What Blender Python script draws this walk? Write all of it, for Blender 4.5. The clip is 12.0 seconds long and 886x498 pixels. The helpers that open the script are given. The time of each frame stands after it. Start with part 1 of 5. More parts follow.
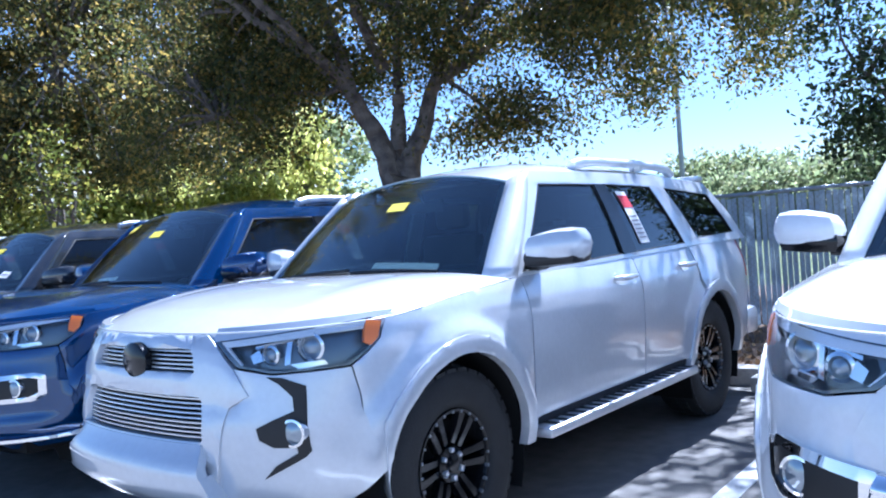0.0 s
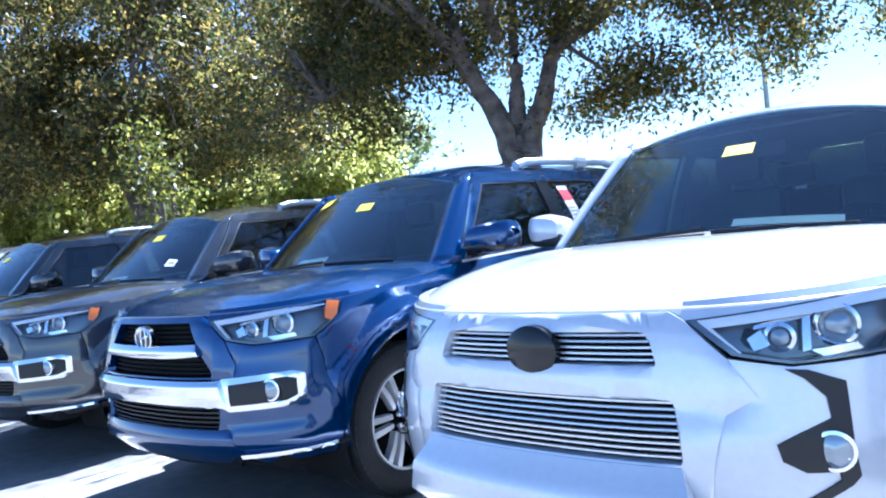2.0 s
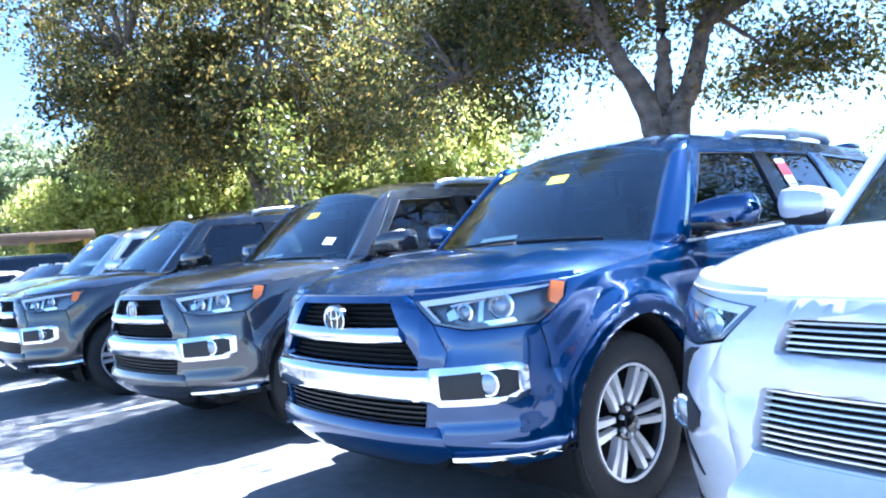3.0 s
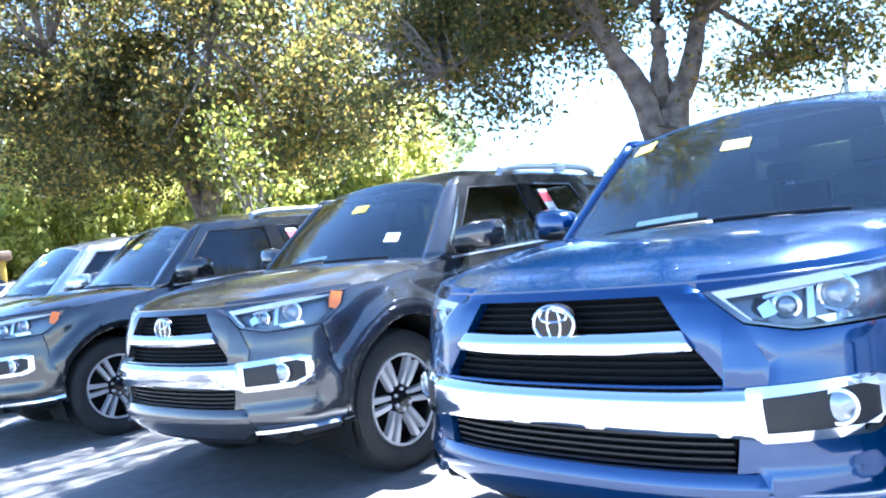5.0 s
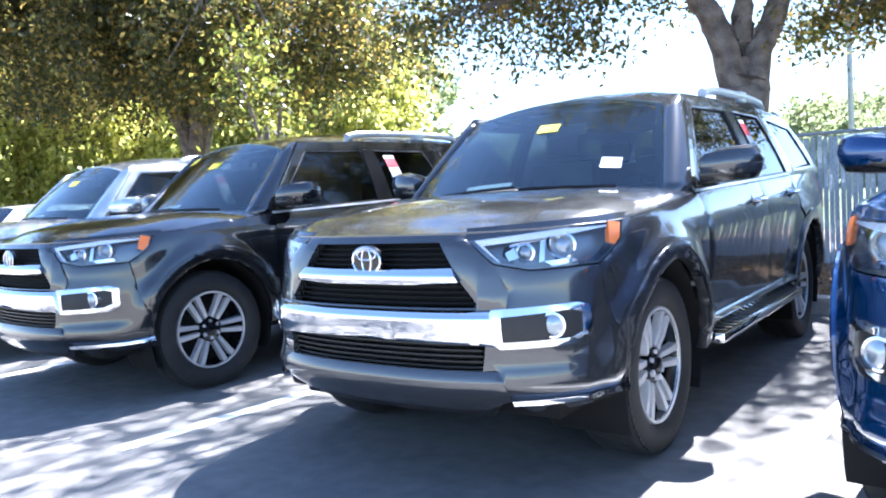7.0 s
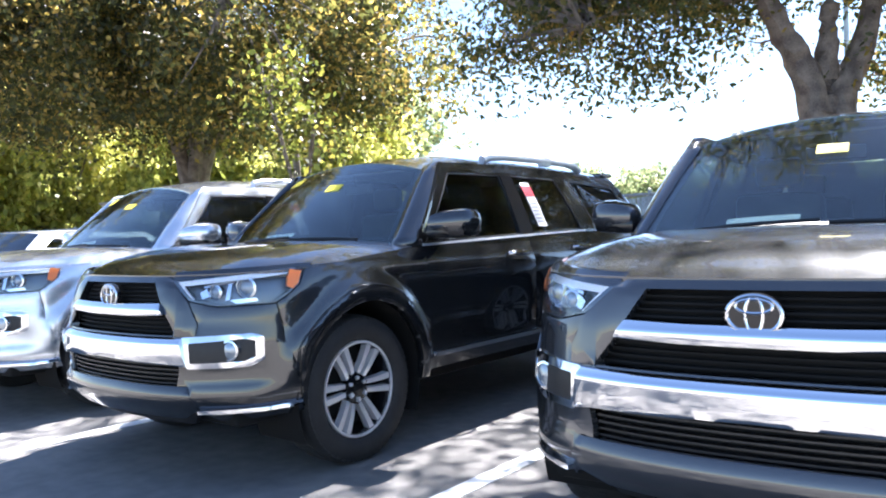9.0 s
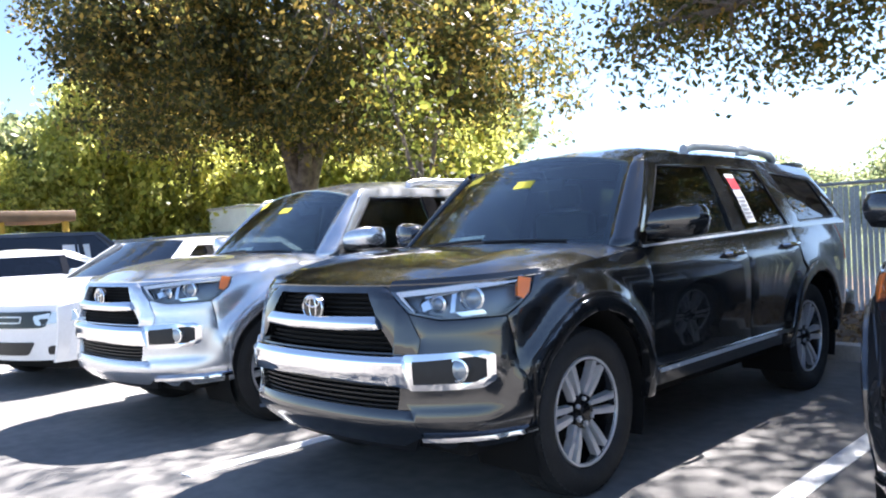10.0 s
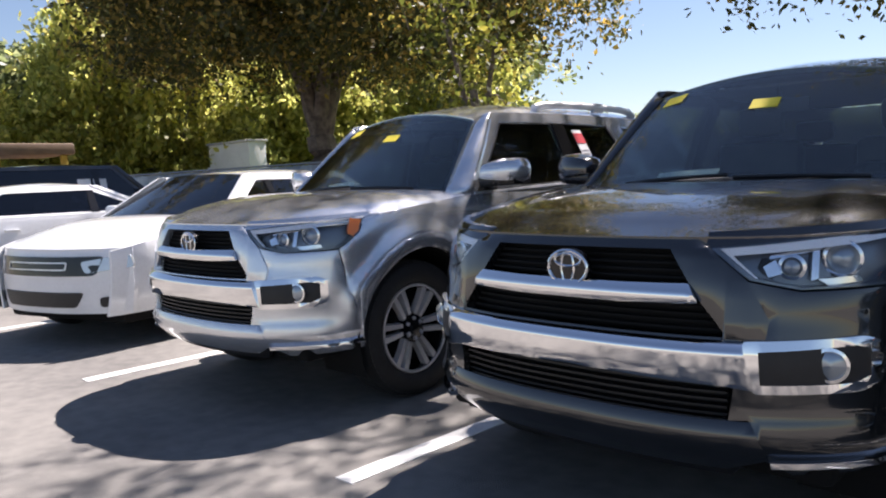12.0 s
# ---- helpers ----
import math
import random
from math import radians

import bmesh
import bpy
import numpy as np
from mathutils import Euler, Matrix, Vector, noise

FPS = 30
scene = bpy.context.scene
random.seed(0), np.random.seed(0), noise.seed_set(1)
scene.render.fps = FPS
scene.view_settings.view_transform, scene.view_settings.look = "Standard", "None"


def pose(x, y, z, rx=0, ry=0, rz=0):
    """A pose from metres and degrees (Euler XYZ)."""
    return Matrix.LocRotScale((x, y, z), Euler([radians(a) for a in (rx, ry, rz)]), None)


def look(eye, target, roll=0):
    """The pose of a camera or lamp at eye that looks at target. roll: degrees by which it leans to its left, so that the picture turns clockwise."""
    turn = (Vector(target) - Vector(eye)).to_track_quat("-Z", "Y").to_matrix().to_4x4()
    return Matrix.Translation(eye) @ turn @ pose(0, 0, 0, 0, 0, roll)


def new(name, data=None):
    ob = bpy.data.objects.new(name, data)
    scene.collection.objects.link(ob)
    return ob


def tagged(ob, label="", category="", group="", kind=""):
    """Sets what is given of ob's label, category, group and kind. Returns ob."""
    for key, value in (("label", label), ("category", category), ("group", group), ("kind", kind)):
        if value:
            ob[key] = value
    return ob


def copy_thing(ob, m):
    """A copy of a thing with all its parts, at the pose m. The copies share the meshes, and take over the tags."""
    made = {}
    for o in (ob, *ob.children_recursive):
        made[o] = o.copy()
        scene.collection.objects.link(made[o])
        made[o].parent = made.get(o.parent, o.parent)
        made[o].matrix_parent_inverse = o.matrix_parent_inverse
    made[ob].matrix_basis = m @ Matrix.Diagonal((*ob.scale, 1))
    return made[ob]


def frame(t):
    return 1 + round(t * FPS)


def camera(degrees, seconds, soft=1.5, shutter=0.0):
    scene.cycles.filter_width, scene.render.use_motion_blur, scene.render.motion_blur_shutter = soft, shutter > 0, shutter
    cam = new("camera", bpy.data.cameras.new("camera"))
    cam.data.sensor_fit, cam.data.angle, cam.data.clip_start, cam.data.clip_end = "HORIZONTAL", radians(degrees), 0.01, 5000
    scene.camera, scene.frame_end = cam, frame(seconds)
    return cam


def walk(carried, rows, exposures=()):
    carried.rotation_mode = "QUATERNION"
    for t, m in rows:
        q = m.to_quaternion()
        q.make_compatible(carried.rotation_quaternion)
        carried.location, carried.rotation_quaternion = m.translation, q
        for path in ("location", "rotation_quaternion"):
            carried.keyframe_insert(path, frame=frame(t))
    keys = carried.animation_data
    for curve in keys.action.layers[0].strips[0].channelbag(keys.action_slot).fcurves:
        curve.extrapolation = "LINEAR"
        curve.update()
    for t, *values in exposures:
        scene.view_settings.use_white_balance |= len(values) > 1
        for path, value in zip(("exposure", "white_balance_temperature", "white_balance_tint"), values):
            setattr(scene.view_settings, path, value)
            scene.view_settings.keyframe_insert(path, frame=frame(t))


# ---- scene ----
cam = camera(59.7, 12.0, soft=2.0)
PATH = [
    (0, (1.861, 0.943, 1.301), (0.621, 2.513, 1.286), -4.0),
    (0.5, (1.484, 0.916, 1.278), (0.281, 2.514, 1.26), -4.5),
    (1, (1.123, 0.865, 1.267), (-0.099, 2.447, 1.232), -2.5),
    (1.5, (0.726, 0.826, 1.277), (-0.644, 2.283, 1.284), -3.0),
    (2, (0.326, 0.772, 1.277), (-1.016, 2.254, 1.244), -6.0),
    (2.5, (-0.07, 0.76, 1.249), (-1.537, 2.12, 1.226), -6.3),
    (2.7, (-0.222, 0.769, 1.254), (-1.75, 2.058, 1.218), -5.1),
    (4.3, (-1.33, 0.695, 1.186), (-2.729, 2.124, 1.163), -3.5),
    (4.5, (-1.492, 0.621, 1.201), (-2.819, 2.115, 1.123), -4.5),
    (5, (-1.892, 0.626, 1.218), (-3.279, 2.067, 1.203), -6.6),
    (5.5, (-2.338, 0.595, 1.199), (-3.725, 2.035, 1.173), -4.4),
    (6, (-2.781, 0.578, 1.196), (-4.194, 1.994, 1.176), -4.9),
    (6.5, (-3.22, 0.486, 1.17), (-4.728, 1.799, 1.159), -1.7),
    (6.7, (-3.366, 0.411, 1.174), (-4.792, 1.808, 1.062), -3.0),
    (8.3, (-4.635, 0.36, 1.19), (-5.783, 1.993, 1.066), -3.4),
    (8.5, (-4.792, 0.359, 1.213), (-5.991, 1.958, 1.129), -3.3),
    (9, (-5.207, 0.296, 1.189), (-6.448, 1.863, 1.149), -1.9),
    (9.5, (-5.597, 0.211, 1.197), (-6.911, 1.716, 1.103), -1.7),
    (10, (-6.024, 0.219, 1.223), (-7.435, 1.637, 1.193), -2.9),
    (10.5, (-6.438, 0.138, 1.23), (-7.847, 1.558, 1.199), -3.2),
    (11, (-6.863, 0.253, 1.236), (-8.411, 1.519, 1.297), -6.0),
    (11.5, (-7.212, 0.247, 1.238), (-8.639, 1.646, 1.145), -4.3),
    (12, (-7.519, 0.248, 1.242), (-8.908, 1.675, 1.053), -2.4),
]
EXPOSURES = [(0.0, 1.8, 4825, 16), (0.5, 1.65, 4825, 16), (1.0, 1.55, 4825, 16), (1.5, 1.88, 4825, 15), (2.5, 2.6, 4825, 14), (4.3, 3.3, 5066, 13), (5.5, 3.4, 5259, 14), (6.0, 3.6, 5355, 15), (6.5, 3.3, 5404, 15), (8.3, 2.95, 5790, 16), (9.0, 2.79, 5886, 16), (9.5, 2.44, 6031, 16), (10.5, 2.44, 6272, 17), (11.0, 2.64, 6562, 18), (11.5, 2.1, 6562, 19), (12.0, 1.33, 6500, 20)]
walk(cam, [(t, look(eye, target, roll)) for t, eye, target, roll in PATH], EXPOSURES)

# ---- world, sun, exposure ----
SUN_DIR = Vector((-0.05, 0.72, 1.0)).normalized()   # from the ground towards the sun
world = bpy.data.worlds.new("sky")
scene.world = world
world.use_nodes = True
wn = world.node_tree
sky = wn.nodes.new("ShaderNodeTexSky")
sky.sky_type, sky.sun_disc = "NISHITA", False
sky.sun_elevation = math.asin(SUN_DIR.z)
sky.sun_rotation = math.atan2(SUN_DIR.x, SUN_DIR.y)
sky.air_density, sky.dust_density, sky.ozone_density = 1.0, 0.2, 1.6
wn.nodes["Background"].inputs["Strength"].default_value = 0.05
wn.links.new(sky.outputs[0], wn.nodes["Background"].inputs["Color"])
sun = new("sun", bpy.data.lights.new("sun", "SUN"))
sun.data.energy, sun.data.angle, sun.data.color = 5.0, radians(0.55), (1.0, 0.95, 0.87)
sun.matrix_world = look(SUN_DIR * 60, (0, 0, 0))


# ---- materials ----
def material(name, color, rough=0.5, metal=0.0, coat=0.0, vary=0.0, scale=8.0, bump=0.0, bump_scale=60.0, spec=0.5, second=None, spread=(0.4, 0.62), rand=0.0):
    m = bpy.data.materials.new(name)
    m.use_nodes = True
    nt = m.node_tree
    b = nt.nodes["Principled BSDF"]
    b.inputs["Base Color"].default_value = (*color, 1)
    b.inputs["Roughness"].default_value = rough
    b.inputs["Metallic"].default_value = metal
    b.inputs["Coat Weight"].default_value = coat
    b.inputs["Coat Roughness"].default_value = 0.03
    b.inputs["Specular IOR Level"].default_value = spec
    tc = nt.nodes.new("ShaderNodeTexCoord")
    if vary or second:
        other = second or tuple(max(0.0, c * (1 - vary)) for c in color)
        n1, n2 = nt.nodes.new("ShaderNodeTexNoise"), nt.nodes.new("ShaderNodeTexNoise")
        n1.inputs["Scale"].default_value, n1.inputs["Detail"].default_value = scale, 6
        n2.inputs["Scale"].default_value, n2.inputs["Detail"].default_value = scale * 14, 4
        for n in (n1, n2):
            nt.links.new(tc.outputs["Object"], n.inputs["Vector"])
        mx = nt.nodes.new("ShaderNodeMath")
        mx.operation = "MULTIPLY_ADD"
        mx.inputs[1].default_value = 0.4
        nt.links.new(n2.outputs["Fac"], mx.inputs[0])
        m2 = nt.nodes.new("ShaderNodeMath")
        m2.operation = "MULTIPLY"
        m2.inputs[1].default_value = 0.6
        nt.links.new(n1.outputs["Fac"], m2.inputs[0])
        nt.links.new(m2.outputs[0], mx.inputs[2])
        ramp = nt.nodes.new("ShaderNodeValToRGB")
        ramp.color_ramp.elements[0].position, ramp.color_ramp.elements[1].position = spread
        ramp.color_ramp.elements[0].color = (*other, 1)
        ramp.color_ramp.elements[1].color = (*color, 1)
        nt.links.new(mx.outputs[0], ramp.inputs["Fac"])
        nt.links.new(ramp.outputs["Color"], b.inputs["Base Color"])
    if bump:
        n3 = nt.nodes.new("ShaderNodeTexNoise")
        n3.inputs["Scale"].default_value, n3.inputs["Detail"].default_value = bump_scale, 5
        nt.links.new(tc.outputs["Object"], n3.inputs["Vector"])
        bp = nt.nodes.new("ShaderNodeBump")
        bp.inputs["Strength"].default_value, bp.inputs["Distance"].default_value = bump, 0.01
        nt.links.new(n3.outputs["Fac"], bp.inputs["Height"])
        nt.links.new(bp.outputs["Normal"], b.inputs["Normal"])
    return m


def paint(name, color, metal=0.35, rough=0.32):
    m = material(name, color, rough, metal, coat=1.0, vary=0.08, scale=3.0)
    nt = m.node_tree
    b = nt.nodes["Principled BSDF"]
    b.inputs["Coat IOR"].default_value = 1.65
    tc = nt.nodes.new("ShaderNodeTexCoord")
    v = nt.nodes.new("ShaderNodeTexVoronoi")
    v.inputs["Scale"].default_value = 900
    nt.links.new(tc.outputs["Object"], v.inputs["Vector"])
    bp = nt.nodes.new("ShaderNodeBump")
    bp.inputs["Strength"].default_value, bp.inputs["Distance"].default_value = 0.012, 0.001
    nt.links.new(v.outputs["Distance"], bp.inputs["Height"])
    nt.links.new(bp.outputs["Normal"], b.inputs["Normal"])
    return m


def glass(name, tint, gloss=0.0):
    m = bpy.data.materials.new(name)
    m.use_nodes = True
    nt = m.node_tree
    nt.nodes.remove(nt.nodes["Principled BSDF"])
    out = nt.nodes["Material Output"]
    tr, gl = nt.nodes.new("ShaderNodeBsdfTransparent"), nt.nodes.new("ShaderNodeBsdfGlossy")
    tr.inputs["Color"].default_value = (*tint, 1)
    gl.inputs["Roughness"].default_value = 0.015
    lw = nt.nodes.new("ShaderNodeLayerWeight")
    lw.inputs["Blend"].default_value = 0.5
    pw, ma = nt.nodes.new("ShaderNodeMath"), nt.nodes.new("ShaderNodeMath")
    pw.operation, pw.inputs[1].default_value = "POWER", 4.0
    ma.operation, ma.inputs[1].default_value, ma.inputs[2].default_value = "MULTIPLY_ADD", 1 - gloss, gloss
    nt.links.new(lw.outputs["Facing"], pw.inputs[0])
    nt.links.new(pw.outputs[0], ma.inputs[0])
    mix = nt.nodes.new("ShaderNodeMixShader")
    nt.links.new(ma.outputs[0], mix.inputs[0])
    nt.links.new(tr.outputs[0], mix.inputs[1])
    nt.links.new(gl.outputs[0], mix.inputs[2])
    nt.links.new(mix.outputs[0], out.inputs["Surface"])
    return m


def leafy(name, dark, light, gold, through_light=0.58):
    m = bpy.data.materials.new(name)
    m.use_nodes = True
    nt = m.node_tree
    b = nt.nodes["Principled BSDF"]
    geo = nt.nodes.new("ShaderNodeNewGeometry")
    ramp = nt.nodes.new("ShaderNodeValToRGB")
    e = ramp.color_ramp.elements
    e[0].color, e[1].color = (*dark, 1), (*gold, 1)
    mid = e.new(0.66)
    mid.color = (*light, 1)
    nt.links.new(geo.outputs["Random Per Island"], ramp.inputs["Fac"])
    nt.links.new(ramp.outputs["Color"], b.inputs["Base Color"])
    b.inputs["Roughness"].default_value = 0.45
    tl = nt.nodes.new("ShaderNodeBsdfTranslucent")
    hs = nt.nodes.new("ShaderNodeHueSaturation")
    hs.inputs["Value"].default_value = 1.6
    nt.links.new(ramp.outputs["Color"], hs.inputs["Color"])
    nt.links.new(hs.outputs["Color"], tl.inputs["Color"])
    mix = nt.nodes.new("ShaderNodeMixShader")
    mix.inputs[0].default_value = through_light
    nt.links.new(b.outputs[0], mix.inputs[1])
    nt.links.new(tl.outputs[0], mix.inputs[2])
    nt.links.new(mix.outputs[0], nt.nodes["Material Output"].inputs["Surface"])
    return m


WHITE = paint("white_paint", (0.82, 0.83, 0.84), 0.0, 0.35)
BLUE = paint("blue_paint", (0.0, 0.040, 0.150), 0.6, 0.16)
GREY = paint("grey_paint", (0.048, 0.050, 0.054), 0.4, 0.18)
DARK = paint("charcoal_paint", (0.013, 0.0135, 0.014), 0.2, 0.16)
SILVER = paint("silver_paint", (0.70, 0.72, 0.75), 0.80, 0.26)
PEARL = paint("pearl_paint", (0.68, 0.70, 0.73), 0.30, 0.30)
BLACK_PAINT = paint("black_paint", (0.012, 0.012, 0.013), 0.1, 0.3)
CHROME = material("chrome", (0.86, 0.86, 0.86), 0.06, 1.0)
SATIN = material("machined_alloy", (0.80, 0.80, 0.81), 0.32, 0.6, vary=0.08, scale=20)
TRIM = material("black_plastic", (0.012, 0.012, 0.013), 0.45, vary=0.3, scale=30, bump=0.1, bump_scale=300)
GLOSSBLACK = material("gloss_black", (0.008, 0.008, 0.009), 0.15)
RUBBER = material("tyre_rubber", (0.022, 0.022, 0.022), 0.75, vary=0.4, scale=12, bump=0.2, bump_scale=120)
UNDER = material("underbody", (0.008, 0.008, 0.008), 0.85, spec=0.2)
CABIN = material("cabin_plastic", (0.045, 0.045, 0.045), 0.6, vary=0.2, scale=9)
SEAT = material("seat_leather", (0.07, 0.067, 0.064), 0.5, vary=0.3, scale=7)
LINING = material("roof_lining", (0.34, 0.33, 0.32), 0.9, vary=0.1, scale=12)
WINDSHIELD = glass("windshield_glass", (0.72, 0.80, 0.80), 0.07)
# privacy tint, deepened to hold the shade behind the cars
PRIVACY = glass("tinted_glass", (0.27, 0.29, 0.31), 0.07)
LENS = glass("lamp_lens", (0.97, 0.98, 0.99), 0.03)
AMBER = material("amber_lens", (0.90, 0.20, 0.005), 0.3, coat=1.0)
REDLENS = material("red_lens", (0.4, 0.01, 0.01), 0.12, coat=1.0)
LAMPGREY = material("lamp_housing", (0.16, 0.18, 0.20), 0.25, 0.7)
YELLOW = material("yellow_paper", (0.80, 0.66, 0.05), 0.7, vary=0.1)
PAPER = material("white_paper", (0.78, 0.78, 0.76), 0.7, vary=0.06)
RED = material("red_print", (0.62, 0.03, 0.05), 0.6, vary=0.1)
INK = material("dark_print", (0.30, 0.30, 0.32), 0.7)
ASPHALT = material("asphalt", (0.215, 0.205, 0.19), 0.9, second=(0.125, 0.12, 0.114), scale=0.7, bump=0.5, bump_scale=140, spread=(0.35, 0.6))
LINE = material("line_paint", (0.74, 0.74, 0.72), 0.75, second=(0.45, 0.45, 0.44), scale=5, bump=0.3, bump_scale=140, spread=(0.33, 0.45))
CONCRETE = material("kerb_concrete", (0.50, 0.48, 0.45), 0.85, vary=0.3, scale=3, bump=0.3, bump_scale=90)
MULCH = material("mulch", (0.22, 0.15, 0.09), 0.95, second=(0.07, 0.045, 0.03), scale=9, bump=1.0, bump_scale=50)
GRASS = material("grass", (0.12, 0.15, 0.045), 0.95, second=(0.06, 0.08, 0.02), scale=0.6, bump=0.8, bump_scale=30)
BARK = material("oak_bark", (0.25, 0.205, 0.165), 0.9, second=(0.09, 0.072, 0.06), scale=5, bump=1.0, bump_scale=22)
SLAT = material("fence_slat", (0.52, 0.57, 0.62), 0.55, vary=0.25, scale=2)
sn = SLAT.node_tree
glow_through = sn.nodes.new("ShaderNodeBsdfTranslucent")
glow_through.inputs["Color"].default_value = (0.62, 0.69, 0.76, 1)
blend = sn.nodes.new("ShaderNodeMixShader")
blend.inputs[0].default_value = 0.6
sn.links.new(sn.nodes["Principled BSDF"].outputs[0], blend.inputs[1])
sn.links.new(glow_through.outputs[0], blend.inputs[2])
sn.links.new(blend.outputs[0], sn.nodes["Material Output"].inputs["Surface"])
STEEL = material("galvanised_steel", (0.42, 0.43, 0.44), 0.45, 0.7, vary=0.2, scale=6)
OAK = leafy("oak_leaf", (0.032, 0.042, 0.014), (0.085, 0.092, 0.024), (0.30, 0.20, 0.05))
OAK2 = leafy("oak_leaf_olive", (0.028, 0.034, 0.012), (0.085, 0.086, 0.022), (0.38, 0.26, 0.06))
# very bright yellow-greens: the sunlight on these trees is put into the colour
LIME = leafy("sunlit_leaf", (0.18, 0.20, 0.05), (0.40, 0.40, 0.11), (0.60, 0.54, 0.18), 0.75)
# pale, flat greens: distance haze is put into the leaf colour
FAR = leafy("hazy_far_leaf", (0.13, 0.16, 0.08), (0.22, 0.26, 0.12), (0.34, 0.33, 0.17))
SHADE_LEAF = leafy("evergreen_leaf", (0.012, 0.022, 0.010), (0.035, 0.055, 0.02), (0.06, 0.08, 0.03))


# ---- mesh helpers ----
def finish(ob, mat, smooth, angle=38):
    me = ob.data
    if mat:
        me.materials.append(mat)
    if smooth:
        me.polygons.foreach_set("use_smooth", [True] * len(me.polygons))
        me.set_sharp_from_angle(angle=radians(angle))
    return ob


def part(name, bm, mat, parent=None, label="", smooth=True):
    me = bpy.data.meshes.new(name)
    bm.to_mesh(me)
    bm.free()
    ob = finish(new(name, me), mat, smooth)
    ob.parent = parent
    if label:
        tagged(ob, label)
    return ob


def raw(name, verts, faces, mat, parent=None, label="", smooth=True):
    me = bpy.data.meshes.new(name)
    me.from_pydata([tuple(v) for v in verts], [], faces)
    me.update()
    ob = finish(new(name, me), mat, smooth)
    ob.parent = parent
    if label:
        tagged(ob, label)
    return ob


def rnd(pts, r, n=4):
    """A closed outline with its corners rounded."""
    out = []
    for i, p in enumerate(pts):
        a, b, c = np.array(pts[i - 1], float), np.array(p, float), np.array(pts[(i + 1) % len(pts)], float)
        la, lc = np.linalg.norm(a - b), np.linalg.norm(c - b)
        p0, p2 = b + (a - b) / la * min(r, la * 0.45), b + (c - b) / lc * min(r, lc * 0.45)
        for k in range(n + 1):
            t = k / n
            out.append(tuple((1 - t) ** 2 * p0 + 2 * t * (1 - t) * b + t * t * p2))
    return out


def inside(p, poly):
    hit = False
    for i in range(len(poly)):
        (x0, y0), (x1, y1) = poly[i - 1], poly[i]
        if (y0 > p[1]) != (y1 > p[1]) and p[0] < x0 + (p[1] - y0) / (y1 - y0) * (x1 - x0):
            hit = not hit
    return hit


def sheet(outline, f, depth=0.012, off=0.0, cell=0.07, holes=(), lip=0.0):
    """A bmesh of the outline, cut into cells, laid on the surface f(a, b, off) and given a thickness."""
    bm = bmesh.new()
    bm.faces.new([bm.verts.new((a, b, 0)) for a, b in outline])
    lo = [min(p[k] for p in outline) for k in (0, 1)]
    hi = [max(p[k] for p in outline) for k in (0, 1)]
    cuts = []
    for k in (0, 1):
        n = int((hi[k] - lo[k]) / cell)
        for i in range(1, n + 1):
            co, no = [0, 0, 0], [0, 0, 0]
            co[k], no[k] = lo[k] + (hi[k] - lo[k]) * i / (n + 1), 1
            cuts.append((co, no))
    for h in holes:
        for i in range(len(h)):
            (x0, y0), (x1, y1) = h[i - 1], h[i]
            cuts.append(((x0, y0, 0), (y1 - y0, x0 - x1, 0)))
    for co, no in cuts:
        bmesh.ops.bisect_plane(bm, geom=bm.verts[:] + bm.edges[:] + bm.faces[:], dist=1e-5, plane_co=co, plane_no=Vector(no).normalized())
    if holes:
        gone = [fc for fc in bm.faces if any(inside(fc.calc_center_median()[:2], h) for h in holes)]
        bmesh.ops.delete(bm, geom=gone, context="FACES")
    bm.verts.index_update()
    flat = [tuple(v.co[:2]) for v in bm.verts]
    rim = {v.index for v in bm.verts if any(len(e.link_faces) < 2 for e in v.link_edges)}
    faces = [[v.index for v in fc.verts] for fc in bm.faces]
    border = [(e.verts[0].index, e.verts[1].index) for e in bm.edges if len(e.link_faces) == 1]
    bm.free()
    out = bmesh.new()
    top = [out.verts.new(f(a, b, off - (lip if i in rim else 0))) for i, (a, b) in enumerate(flat)]
    low = [out.verts.new(f(a, b, off - depth)) for a, b in flat]
    for fc in faces:
        out.faces.new([top[i] for i in fc])
        out.faces.new([low[i] for i in reversed(fc)])
    for i, j in border:
        out.faces.new((top[i], top[j], low[j], low[i]))
    bmesh.ops.recalc_face_normals(out, faces=out.faces[:])
    return out


def add_box(bm, x0, x1, y0, y1, z0, z1, bevel=0.0, m=None):
    r = bmesh.ops.create_cube(bm, size=1.0)
    for v in r["verts"]:
        v.co = Vector(((x0 + x1) / 2 + v.co.x * (x1 - x0), (y0 + y1) / 2 + v.co.y * (y1 - y0), (z0 + z1) / 2 + v.co.z * (z1 - z0)))
        if m:
            v.co = m @ v.co
    if bevel:
        es = list({e for v in r["verts"] for e in v.link_edges})
        bmesh.ops.bevel(bm, geom=es, offset=bevel, segments=2, affect="EDGES", profile=0.5)
    return bm


def box(x0, x1, y0, y1, z0, z1, bevel=0.0, m=None):
    return add_box(bmesh.new(), x0, x1, y0, y1, z0, z1, bevel, m)


def lathe(profile, n=40, axis="x", bm=None, centre=(0, 0, 0)):
    """A ring swept from (radius, along) points."""
    bm = bm or bmesh.new()
    rings = []
    for k in range(n):
        a = 2 * math.pi * k / n
        rings.append([bm.verts.new(Vector(centre) + Vector((w, r * math.cos(a), r * math.sin(a)))) for r, w in profile])
    for k in range(n):
        p, q = rings[k], rings[(k + 1) % n]
        for i in range(len(profile) - 1):
            bm.faces.new((p[i], p[i + 1], q[i + 1], q[i]))
    return bm


